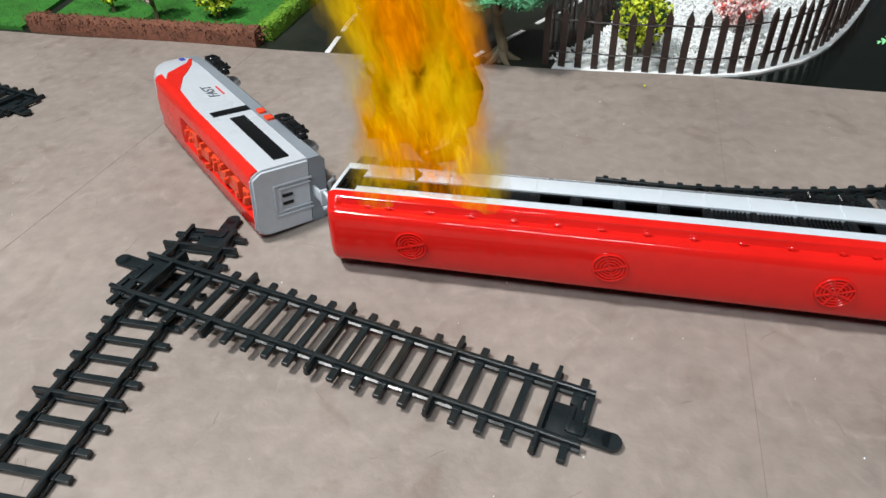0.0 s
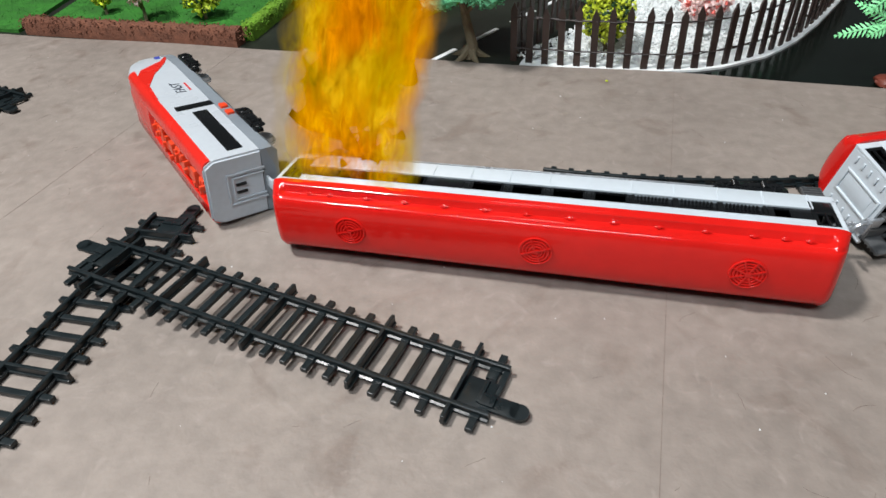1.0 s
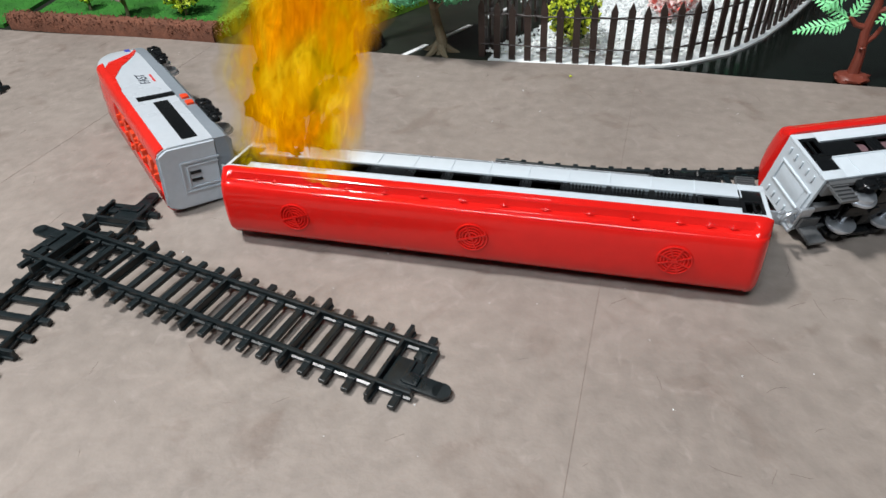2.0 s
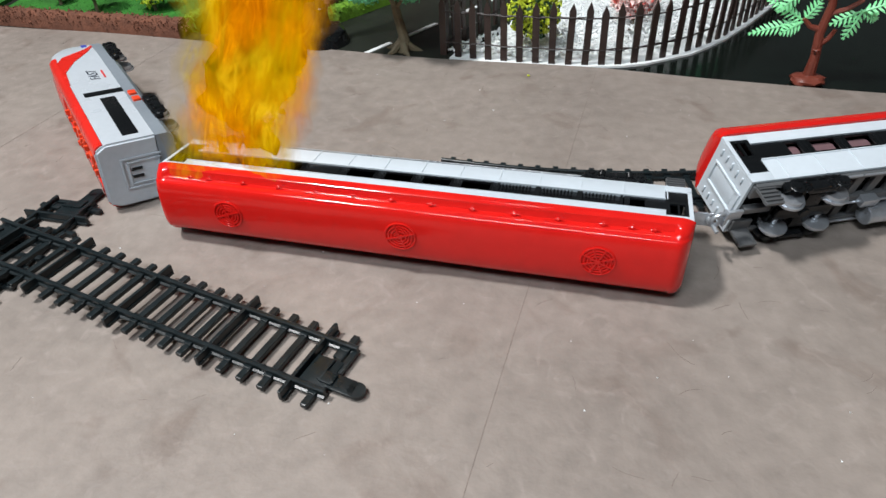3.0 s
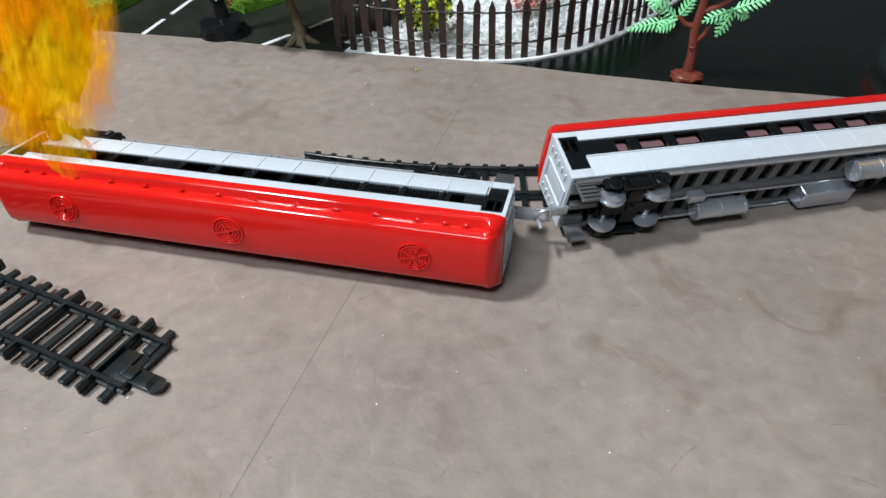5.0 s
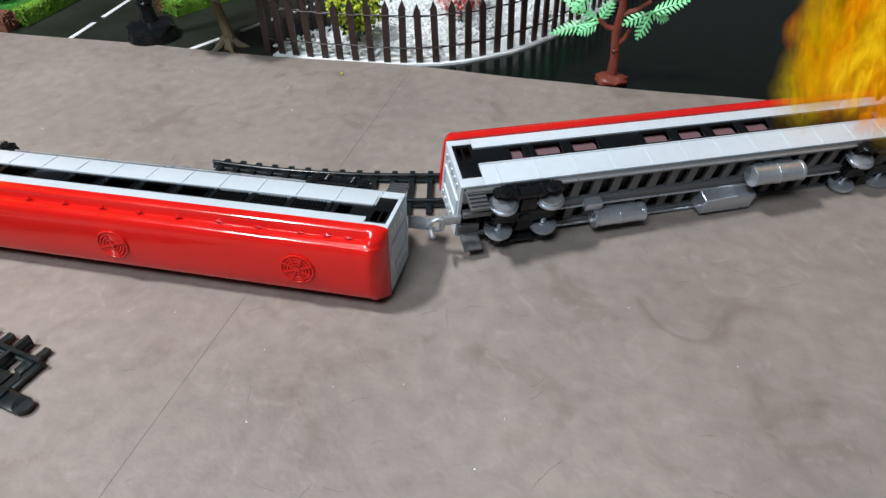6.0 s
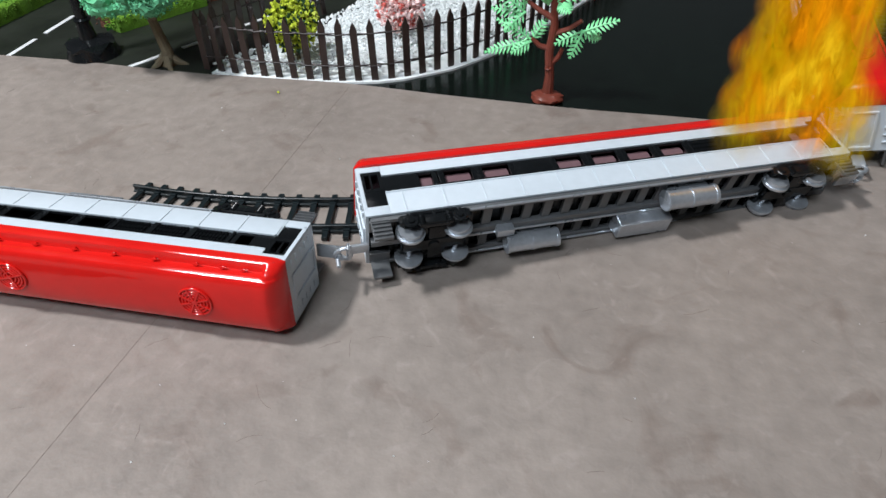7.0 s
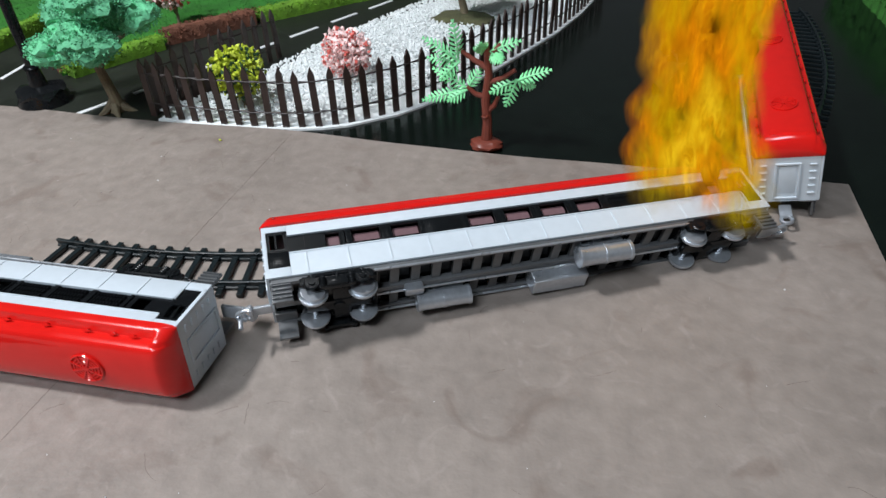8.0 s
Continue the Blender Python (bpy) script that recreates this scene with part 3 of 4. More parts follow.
def coach(label, m, interior):
    c = thing("train_coach", label, "train coach", m @ Matrix.Diagonal((1, 0.93, 1, 1)), "derailed coaches")
    roof = put_part("roof", shared("roof", roof_mesh, RED), c, None, "glossy red roof")
    for x, k in ((-0.0833, 4), (0.0024, 4), (0.0882, 8)):
        put_part("roof_vent", shared("vent_%d" % k, lambda: vent_mesh(k), RED), roof, pose(x, 0, ZC - 0.0003), "round ribbed fan grille")
    for s in (-1, 1):
        put_part("side_wall", shared("side_%d" % s, lambda: side_wall(s), WHITE), c, None, "pale grey panelled side")
        for x in [-0.104, -0.0945] + [-0.0945 + k * PITCH for k in range(1, 11)] + [0.1, 0.109]:
            put_part("roof_rib", shared("nub", nub_mesh, RED), roof, pose(x, s * (WR - 0.0038), ZE + 0.0060, s * -35, 0, 0))
        for i, kind in enumerate(BAYS):
            x = BAY0 - 5.5 * PITCH + i * PITCH
            nm = {"w": "window", "b": "blank_panel", "l": "louvre", "s": "window", "t": "window"}[kind]
            put_part(nm, shared("bay_" + kind, lambda: bay_mesh(kind), BLACK), c, pose(x, s * (WH - 0.0010), 0) @ Matrix.Diagonal((1, s, 1, 1)))
        for q in (-1, 1):
            put_part("end_door", shared("end_door", end_door_mesh, BLACK), c, pose(q * 0.1178, s * (WH - 0.0008), 0) @ Matrix.Diagonal((q, s, 1, 1)), "black end door with small panes")
        put_part("blank_panel", shared("band_end", band_end_mesh, BLACK), c, pose(-0.1101, s * (WH - 0.0010), 0))
    bm = bm_new()
    add_box(bm, (0, 0, 0.0142), (2 * LH - 0.004, 0.031, 0.0014))
    put_part("floor_plate", shared("floor_plate", lambda: bm, BLACK), c)
    for k in range(12 if interior else 0):
        put_part("seat", shared("seat", seat_mesh, MAUVE), c, pose(BAY0 - 5.5 * PITCH + k * PITCH, 0, 0), "brown moulded seat inside")
    # added panel; its dark colour stands in for shade under the red roof
    put_part("ceiling_panel", shared("ceiling_panel_%d" % interior, panel_mesh, MAUVE if interior else BLACK), c, None, "inner ceiling panel, dark colour in place of shade")
    for q in (-1, 1):
        put_part("bogie_well", shared("bogie_well", well_mesh, BLACK), c, pose(q * 0.093, 0, 0), "black recess above the wheels")
    put_part("underframe", shared("underframe", underframe_mesh, DULL), c, None, "ribbed dull silver underframe")
    for y, z in ((-0.0168, 0.0093), (0.0168, 0.0093), (0.0022, 0.0088)):
        put_part("truss_rod", shared("rod", rod_mesh, SILVER), c, pose(0, y, z), "thin bright silver rod")
    for q in (-1, 1):
        put_part("end_wall", shared("end_%d" % q, lambda: end_wall_mesh(q), WHITE), c, None, "pale grey end with a moulded door")
        for s in (-1, 1):
            put_part("steps", shared("steps", step_mesh, DULL), c, pose(q * 0.118, s * 0.0150, 0) @ Matrix.Diagonal((1, s, 1, 1)), "dull silver moulded steps")
        bog = new("bogie")
        bog.parent = c
        bog.matrix_local = pose(-0.0945 if q < 0 else 0.0915, 0, 0)
        bog.empty_display_size = 0.01
        for s in (-1, 1):
            put_part("bogie_frame", shared("bogie_%d" % s, lambda: bogie_frame_mesh(s), BLACK), bog, None, "black side frame with springs")
        put_part("bolster", shared("bolster", bolster_mesh, BLACK), bog)
        for x in (-0.0108, 0.0108):
            for s in (-1, 1):
                put_part("wheel", shared("wheel_%d" % s, lambda: wheel_mesh(s), SILVER), bog, pose(x, s * 0.0092, 0.0066), "silver flanged wheel")
            put_part("axle", shared("axle", axle_mesh, SILVER), bog, pose(x, 0, 0.0066))
    put_part("coupling_hook", shared("hook", hook_mesh, SILVER), c, pose(-LH, 0, 0, 0, 0, 180), "silver hook coupling")
    put_part("coupling_loop", shared("loop", loop_mesh, SILVER), c, pose(LH, 0, 0), "silver loop coupling")
    put_part("tank", shared("tank_a", lambda: tank_mesh(0.026, 0.0046), SILVER), c, pose(-0.046, 0.0085, 0.0052), "silver banded tank")
    put_part("tank", shared("tank_b", lambda: tank_mesh(0.027, 0.0050), SILVER), c, pose(0.032, -0.0085, 0.0052), "silver banded tank")
    put_part("equipment_box", shared("ebox", ebox_mesh, SILVER), c, pose(0.012, 0.0085, 0.006), "silver bevelled box")
    put_part("equipment_box", shared("ebox_s", ebox_small, SILVER), c, pose(-0.060, 0.0005, 0.0078), "small silver box")
    return c


def well_mesh():
    bm = bm_new()
    add_box(bm, (0, 0, 0.0128), (0.036, 0.0325, 0.0030), None, 0.0006)
    for q in (-1, 1):
        add_box(bm, (q * 0.0150, 0, 0.0100), (0.0020, 0.029, 0.0040), None, 0.0004)
    add_box(bm, (0, 0.0, 0.0085), (0.0080, 0.024, 0.0060), None, 0.0006)
    return bm


def panel_mesh():
    bm = bm_new()
    add_box(bm, (0, 0, 0.0392), (2 * LH - 0.006, 0.0325, 0.0010))
    return bm


def rod_mesh():
    bm = bm_new()
    add_tube(bm, (-0.078, 0, 0), (0.078, 0, 0), 0.0006, None, 8)
    return bm


def seat_mesh():
    bm = bm_new()
    add_box(bm, (-0.0078, 0, 0.024), (0.0018, 0.030, 0.016), None, 0.0006)
    for s in (-1, 1):
        add_tube(bm, (-0.0062, s * 0.0098, 0.0298), (0.0062, s * 0.0098, 0.0298), 0.0058, None, 18)
    return bm


def nub_mesh():
    bm = bm_new()
    add_box(bm, (0, 0, 0), (0.0015, 0.0016, 0.0014), None, 0.0003)
    add_box(bm, (0, 0, 0.0004), (0.0036, 0.0006, 0.0008), None, 0.0002)
    add_box(bm, (0.0016, 0, 0.0002), (0.0012, 0.0006, 0.0005), None, 0.0002)
    return bm


def band_end_mesh():
    bm = bm_new()
    add_box(bm, (0, 0, 0.0295), (0.0085, 0.0009, 0.0098))
    return bm


def bolster_mesh():
    bm = bm_new()
    add_box(bm, (0, 0, 0.0088), (0.010, 0.026, 0.0030), None, 0.0005)
    add_box(bm, (0, 0, 0.0062), (0.028, 0.007, 0.0024), None, 0.0005)
    add_tube(bm, (0, 0, 0.004), (0, 0, 0.009), 0.0025, None, 14)
    return bm


def axle_mesh():
    bm = bm_new()
    add_tube(bm, (0, -0.0092, 0), (0, 0.0092, 0), 0.0011, None, 10)
    return bm


def ebox_mesh():
    bm = bm_new()
    add_loft(bm, [[(-0.014, -0.005, -0.004), (-0.014, 0.005, -0.004), (-0.014, 0.006, 0.006), (-0.014, -0.006, 0.006)], [(0.014, -0.005, -0.004), (0.014, 0.005, -0.004), (0.014, 0.006, 0.006), (0.014, -0.006, 0.006)]])
    bmesh.ops.bevel(bm, geom=bm.edges[:], offset=0.0004, segments=1, affect="EDGES")
    return bm


def ebox_small():
    bm = bm_new()
    add_box(bm, (0, 0, 0), (0.0085, 0.0045, 0.0048), None, 0.0005)
    return bm


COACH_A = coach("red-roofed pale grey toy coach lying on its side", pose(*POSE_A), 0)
COACH_B = coach("red-roofed pale grey toy coach tipped over with its wheels showing", pose(*POSE_B), 1)
COACH_C = coach("red-roofed pale grey toy coach standing upright beside the black table", pose(*POSE_C), 1)


# ---- the locomotive, front towards +x ----
def loco(m):
    c = thing("toy_locomotive", "red and white toy locomotive lying on its side", "locomotive", m @ Matrix.Diagonal((1, 1, 1.03, 1)))
    X0, NX = -0.088, 0.092

    def section(x):
        """Half width, roof height, shoulder height and sill of the body at x."""
        u = max(0.0, (x - 0.045) / (NX - 0.045))
        return 0.018 * (1 - 0.32 * u ** 2.6), 0.041 - 0.014 * u ** 2.2, 0.0385 - 0.014 * u ** 2.0

    def ring(x, grow=0.0):
        w, zr, zs = section(x)
        w, zr = w + grow, zr + grow
        right = [(w, 0.011), (w, zs - 0.004), (w * 0.985, zs - 0.001), (w * 0.92, zr - 0.0012), (w * 0.78, zr)]
        return [(x, y, z) for y, z in right] + [(x, -y, z) for y, z in right[::-1]]

    xs = [X0 + 0.002, -0.05, 0.0, 0.045, 0.055, 0.055, 0.065, 0.074, 0.082, 0.088, NX]
    bm = bm_new()
    rings = []
    for i, x in enumerate(xs):
        r = ring(x)
        if i < 5:   # cut away under the roof, where its well lies open
            r[3:7] = [(x, 0.0140, 0.0335), (x, 0.0126, 0.0315), (x, -0.0126, 0.0315), (x, -0.0140, 0.0335)]
        rings.append(r)
    add_loft(bm, rings)
    body = part("body", bm, LOCO_WHITE, c, "white body shell with a sloping nose")
    # red roof with an open machinery well
    bm = bm_new()
    secs = []
    for x in (X0 + 0.002, -0.05, 0.0, 0.03, 0.045, 0.055):
        w, zr, zs = section(x)
        secs.append([(x, w + 0.0004, zs - 0.0015), (x, w + 0.0003, zs - 0.0006), (x, w * 0.95 + 0.0003, zr - 0.0010), (x, w * 0.82 + 0.0003, zr + 0.0005), (x, w * 0.46, zr + 0.0005), (x, w * 0.42, zr - 0.006), (x, -w * 0.42, zr - 0.006), (x, -w * 0.46, zr + 0.0005), (x, -w * 0.82 - 0.0003, zr + 0.0005), (x, -w * 0.95 - 0.0003, zr - 0.0010), (x, -w - 0.0003, zs - 0.0006), (x, -w - 0.0004, zs - 0.0015), (x, -w + 0.001, zs - 0.0015), (x, -w * 0.6, zr - 0.008), (x, w * 0.6, zr - 0.008), (x, w - 0.001, zs - 0.0015)])
    add_loft(bm, secs)
    lid = []
    for x in (0.010, 0.013, 0.03, 0.045, 0.0556):
        w, zr, zs = section(x)
        z = zr + (0.0005 if x > 0.011 else -0.005)
        lid.append([(x, -w * 0.47, z - 0.004), (x, w * 0.47, z - 0.004), (x, w * 0.47, z), (x, w * 0.25, z + 0.0005), (x, -w * 0.25, z + 0.0005), (x, -w * 0.47, z)])
    add_loft(bm, lid)
    part("roof", bm, LOCO_RED, c, "orange red roof with a long well")
    rnd = random.Random(4)
    for i in range(9):
        bm = bm_new()
        x = -0.077 + i * 0.0098
        add_box(bm, (x, rnd.uniform(-0.002, 0.002), 0.0385), (rnd.uniform(0.006, 0.010), rnd.uniform(0.006, 0.010), rnd.uniform(0.005, 0.008)), pose(0, 0, 0), 0.0006)
        for k in range(3):
            add_box(bm, (x + rnd.uniform(-0.004, 0.004), rnd.uniform(-0.0065, 0.0065), 0.0395), (0.002, 0.0030, rnd.uniform(0.004, 0.008)), None, 0.0004)
        part("roof_equipment", bm, ORANGE, c, "orange moulded roof machinery")
    # end plate
    bm = bm_new()
    out = [(-0.0185, 0.0115), (0.0185, 0.0115), (0.0185, 0.0365), (0.0150, 0.0418), (-0.0150, 0.0418), (-0.0185, 0.0365)]
    add_loft(bm, [[(X0, y, z) for y, z in out], [(X0 + 0.003, y, z) for y, z in out]])
    bmesh.ops.bevel(bm, geom=bm.edges[:], offset=0.0012, segments=3, affect="EDGES")
    plate = part("end_plate", bm, GREY, c, "grey end with moulded ridges")
    for y, z, ly, lz in ((-0.0085, 0.021, 0.001, 0.019), (0.0085, 0.021, 0.001, 0.019), (-0.0062, 0.020, 0.0007, 0.016), (0.0062, 0.020, 0.0007, 0.016), (0, 0.0310, 0.018, 0.001), (0, 0.0282, 0.013, 0.0007)):
        bm = bm_new()
        add_box(bm, (X0 - 0.0003, y, z), (0.0010, ly, lz), None, 0.0002)
        part("ridge", bm, GREY, plate)
    for s in (-1, 1):
        bm = bm_new()
        add_box(bm, (X0 - 0.0002, s * 0.0022, 0.0245), (0.0014, 0.0016, 0.0055), None, 0.0005)
        part("slot", bm, BLACK, plate)
    # chassis
    bm = bm_new()
    secs = []
    for x in [X0 + 0.0005, -0.05, 0.0, 0.045, 0.065, 0.08, 0.090]:
        w = section(x)[0] + 0.0003
        secs.append([(x, -w * 0.86, 0.0035), (x, w * 0.86, 0.0035), (x, w, 0.006), (x, w, 0.0122), (x, -w, 0.0122), (x, -w, 0.006)])
    add_loft(bm, secs)
    part("chassis", bm, DARKGREY, c, "grey plastic chassis skirt")
    for q in (-0.052, 0.052):
        bog = new("bogie")
        bog.parent = c
        bog.matrix_local = pose(q, 0, 0)
        for s in (-1, 1):
            put_part("bogie_frame", shared("bogie_%d" % s, lambda: bogie_frame_mesh(s), BLACK), bog, pose(0, s * 0.0025, -0.004))
        for x in (-0.0095, 0.0095):
            for s in (-1, 1):
                put_part("wheel", shared("wheel_%d" % s, lambda: wheel_mesh(s), SILVER), bog, pose(x, s * 0.0092, 0.0010))
    for x in (-0.036, -0.026):
        bm = bm_new()
        add_box(bm, (x, -0.0182, 0.0090), (0.0055, 0.0030, 0.0042), None, 0.0007)
        part("buffer_block", bm, ORANGE, c, "small orange block")
    # printed bands on both sides
    for s in (-1, 1):
        y = s * 0.0180
        for cx, cz, lx, lz in ((-0.0525, 0.0222, 0.055, 0.0080), (-0.0165, 0.0225, 0.0062, 0.0205)):
            bm = bm_new()
            add_box(bm, (cx, y, cz), (lx, 0.0009, lz), None, 0.0003)
            part("side_window", bm, BLACK, c, "long dark window strip")
        bm = bm_new()
        lo = [(0.004, 0.0365), (0.026, 0.0352), (0.044, 0.0275), (0.053, 0.0215), (0.063, 0.0160), (0.075, 0.0118)]
        hi = [(0.004, 0.0390), (0.044, 0.0375), (0.055, 0.0330), (0.0615, 0.0250), (0.068, 0.0178), (0.080, 0.0120)]
        ins = []
        for (xa, za), (xb, zb) in zip(lo, hi):
            ins.append([(xa, s * (section(xa)[0] + 0.0003), za), (xb, s * (section(xb)[0] + 0.0003), min(zb, section(xb)[2])), (xb, s * (section(xb)[0] - 0.0008), min(zb, section(xb)[2])), (xa, s * (section(xa)[0] - 0.0008), za)])
        add_loft(bm, ins)
        part("stripe", bm, LOCO_RED, c, "orange red swoosh stripe")
        bm = bm_new()
        add_box(bm, (0.079, s * (section(0.079)[0] - 0.0004), 0.0165), (0.0065, 0.0014, 0.0032), pose(0, 0, 0))
        part("badge", bm, BLUE, c, "small blue badge")
        bm = bm_new()
        add_box(bm, (0.0145, s * 0.01795, 0.0165), (0.013, 0.0005, 0.0012))
        part("print_bar", bm, REDPRINT, c)
        data = bpy.data.curves.new("lettering", "FONT")
        data.body, data.size, data.align_x = "FAST", 0.0078, "CENTER"
        data.extrude, data.shear = 0.0001, 0.25
        tmp = new("lettering_tmp", data)
        me = bpy.data.meshes.new_from_object(tmp.evaluated_get(bpy.context.evaluated_depsgraph_get()))
        bpy.data.objects.remove(tmp)
        me.materials.clear()
        me.materials.append(PRINT)
        put_part("lettering", me, c, pose(0.0145, s * 0.01815, 0.0195, 90, 0, 0 if s < 0 else 180), "dark slanted lettering")
    put_part("coupling_hook", shared("hook_w", hook_mesh, GREY), c, pose(X0, 0, 0.002, 0, 0, 180), "pale grey hook coupling")
    # nose lines
    bm = bm_new()
    for x in (0.060, 0.070, 0.079):
        w, zr, zs = section(x)
        add_box(bm, (x, 0, zr), (0.0012, w * 1.4, 0.0010), None, 0.0003)
    part("nose_ribs", bm, LOCO_WHITE, c)
    return c


LOCO = loco(pose(*POSE_LOCO))


# ---- track pieces ----
def track(label, m, length, bend=0.0, tabs=True, step=0.0105, group="black track pieces"):
    """A moulded track: rails, sleepers, taller tie bars, end plates with tabs. bend: 1 / radius, to the left."""
    c = thing("track_piece", label, "track", m, group)

    def at(s, off, z=0.0, turn=0.0):
        if abs(bend) < 1e-6:
            return Matrix.Translation((s, off, z))
        a = s * bend
        return Matrix.Translation((math.sin(a) / bend, (1 - math.cos(a)) / bend, z)) @ Matrix.Rotation(a, 4, "Z") @ Matrix.Translation((0, off, 0))

    for s in (-1, 1):
        bm = bm_new()
        n = 1 if not bend else 24
        secs = []
        for i in range(n + 1):
            mm = at(length * i / n, s * 0.0118)
            secs.append([mm @ Vector(p) for p in ((0, -0.0016, 0.0012), (0, 0.0016, 0.0012), (0, 0.0016, 0.0020), (0, 0.0006, 0.0024), (0, 0.0006, 0.0042), (0, 0.0010, 0.0045), (0, 0.0010, 0.0051), (0, 0.0006, 0.0054), (0, -0.0006, 0.0054), (0, -0.0010, 0.0051), (0, -0.0010, 0.0045), (0, -0.0006, 0.0042), (0, -0.0006, 0.0024), (0, -0.0016, 0.0020))])
        add_loft(bm, secs)
        part("rail", bm, SLEEPER, c)
    key = "sleeper"
    if key not in MESHES:
        bm = bm_new()
        add_box(bm, (0, 0, 0.0016), (0.0030, 0.0385, 0.0022), None, 0.0004)
        for q in (-1, 1):
            add_box(bm, (0, q * 0.0118, 0.0028), (0.0036, 0.0042, 0.0010), None, 0.0002)
        MESHES[key] = mesh_of(key, bm, SLEEPER)
        bm = bm_new()
        add_box(bm, (0, 0, 0.0029), (0.0016, 0.0395, 0.0048), None, 0.0003)
        add_box(bm, (0, 0, 0.0012), (0.0030, 0.0385, 0.0014), None, 0.0003)
        MESHES["tie_bar"] = mesh_of("tie_bar", bm, SLEEPER)
    n = int(length / step)
    for i in range(n + 1):
        x = (i + 0.5) * length / (n + 1)
        tall = not bend and (i in (1, n - 1) or (i > 3 and i % 5 == 0 and i < n - 2))
        put_part("tie_bar" if tall else "sleeper", MESHES["tie_bar" if tall else "sleeper"], c, at(x, 0))
    if tabs:
        for end in (0, 1):
            bm = bm_new()
            mm = at(end * length, 0) @ pose(0, 0, 0, 0, 0, 180 if end == 0 else 0)
            add_box(bm, (-0.0075, -0.0035, 0.0022), (0.0120, 0.015, 0.0022), mm, 0.0004)
            add_box(bm, (-0.0060, -0.002, 0.0036), (0.0018, 0.011, 0.0014), mm, 0.0003)
            add_box(bm, (-0.0060, 0.0095, 0.0020), (0.0040, 0.008, 0.0018), mm, 0.0003)
            add_box(bm, (-0.0012, 0.006, 0.0020), (0.0026, 0.014, 0.0018), mm, 0.0003)
            add_box(bm, (0.0035, -0.0052, 0.0024), (0.0120, 0.0075, 0.0016), mm, 0.0006)
            add_tube(bm, mm @ Vector((0.0095, -0.0052, 0.0016)), mm @ Vector((0.0095, -0.0052, 0.0032)), 0.0037, None, 14)
            add_box(bm, (-0.0030, -0.0052, 0.0034), (0.0060, 0.0055, 0.0016), mm, 0.0004)
            part("connector", bm, SLEEPER, c, "flat connector tab")
    return c


for label, m, length, bend in TRACKS:
    track(label, pose(*m), length, bend, tabs=bend == 0)


# ---- scenery behind ----
def hedge(name, pts, w, h, mat, label, seed):
    """A foam strip along a line, lumpy on top and sides."""
    bm = bm_new()
    pts = [Vector((x, y, 0)) for x, y in pts]
    secs = []
    rnd = random.Random(seed)
    total = [(a, b) for a, b in zip(pts, pts[1:])]
    line = []
    for a, b in total:
        n = max(2, int((b - a).length / 0.004))
        line += [a.lerp(b, i / n) for i in range(n)]
    line.append(pts[-1])
    for i, p in enumerate(line):
        d = (line[min(i + 1, len(line) - 1)] - line[max(i - 1, 0)]).normalized()
        side = Vector((-d.y, d.x, 0))
        ring = []
        for k in range(9):
            a = math.pi * k / 8
            j = 1 + rnd.uniform(-0.07, 0.07)
            ring.append(p + side * (w / 2 * math.copysign(abs(math.cos(a)) ** 0.5, math.cos(a)) * j) + Vector((0, 0, h * math.sin(a) ** 0.5 * j if 0 < k < 8 else -0.003)))
        secs.append(ring)
    add_loft(bm, secs)
    c = thing(name, label, "hedge", None, "foam hedges")
    part("foam_core", bm, mat, c)
    bm = bm_new()
    for i in range(int(len(line) * 60)):
        p = rnd.choice(line)
        a = rnd.uniform(0.1, math.pi - 0.1)
        d = Vector((rnd.uniform(-1, 1), rnd.uniform(-1, 1), 0)) * w * 0.52
        add_tuft(bm, p + d + Vector((0, 0, h * rnd.uniform(0.25, 1.02))), rnd.uniform(0.0006, 0.0013) * (3 if w > 0.03 else 1), rnd)
    tagged(part("foam_flock", bm, mat, c, smooth=False), "", "", "", "stuff")
    return c


def add_tuft(bm, c, r, rnd):
    """A small ragged clump of four corners."""
    q = Euler((rnd.uniform(0, 6), rnd.uniform(0, 6), rnd.uniform(0, 6))).to_matrix()
    vs = [bm.verts.new(Vector(c) + q @ (Vector(p) * r)) for p in ((1, 0, -0.5), (-0.6, 0.9, -0.4), (-0.6, -0.9, -0.3), (0, 0, 1))]
    for f in ((0, 1, 2), (0, 1, 3), (1, 2, 3), (0, 2, 3)):
        bm.faces.new([vs[k] for k in f])


def turf(name, poly, label, seed):
    bm = bm_new()
    add_prism(bm, poly, -0.003, 0.0025)
    ob = new(name, mesh_of(name, bm, GRASS))
    tagged(ob, label, "lawn", "", "structure")
    rnd = random.Random(seed)
    bm = bm_new()
    xs, ys = [p[0] for p in poly], [p[1] for p in poly]
    made = 0
    while made < 14000:
        x, y = rnd.uniform(min(xs), max(xs)), rnd.uniform(min(ys), max(ys))
        made += 1
        if not inside(x, y, poly):
            continue
        a, h, w = rnd.uniform(0, 6.28), rnd.uniform(0.0012, 0.0028), 0.0004
        dx, dy = w * math.cos(a), w * math.sin(a)
        lx, ly = rnd.uniform(-0.002, 0.002), rnd.uniform(-0.002, 0.002)
        v = [bm.verts.new(p) for p in ((x - dx, y - dy, 0.002), (x + dx, y + dy, 0.002), (x + lx, y + ly, 0.002 + h))]
        bm.faces.new(v)
    g = new("grass", mesh_of("grass", bm, GRASS))
    tagged(g, "short bright green artificial grass", "grass", "", "stuff")


def inside(x, y, poly):
    r = False
    for (x1, y1), (x2, y2) in zip(poly, poly[1:] + poly[:1]):
        if (y1 > y) != (y2 > y) and x < (x2 - x1) * (y - y1) / (y2 - y1) + x1:
            r = not r
    return r


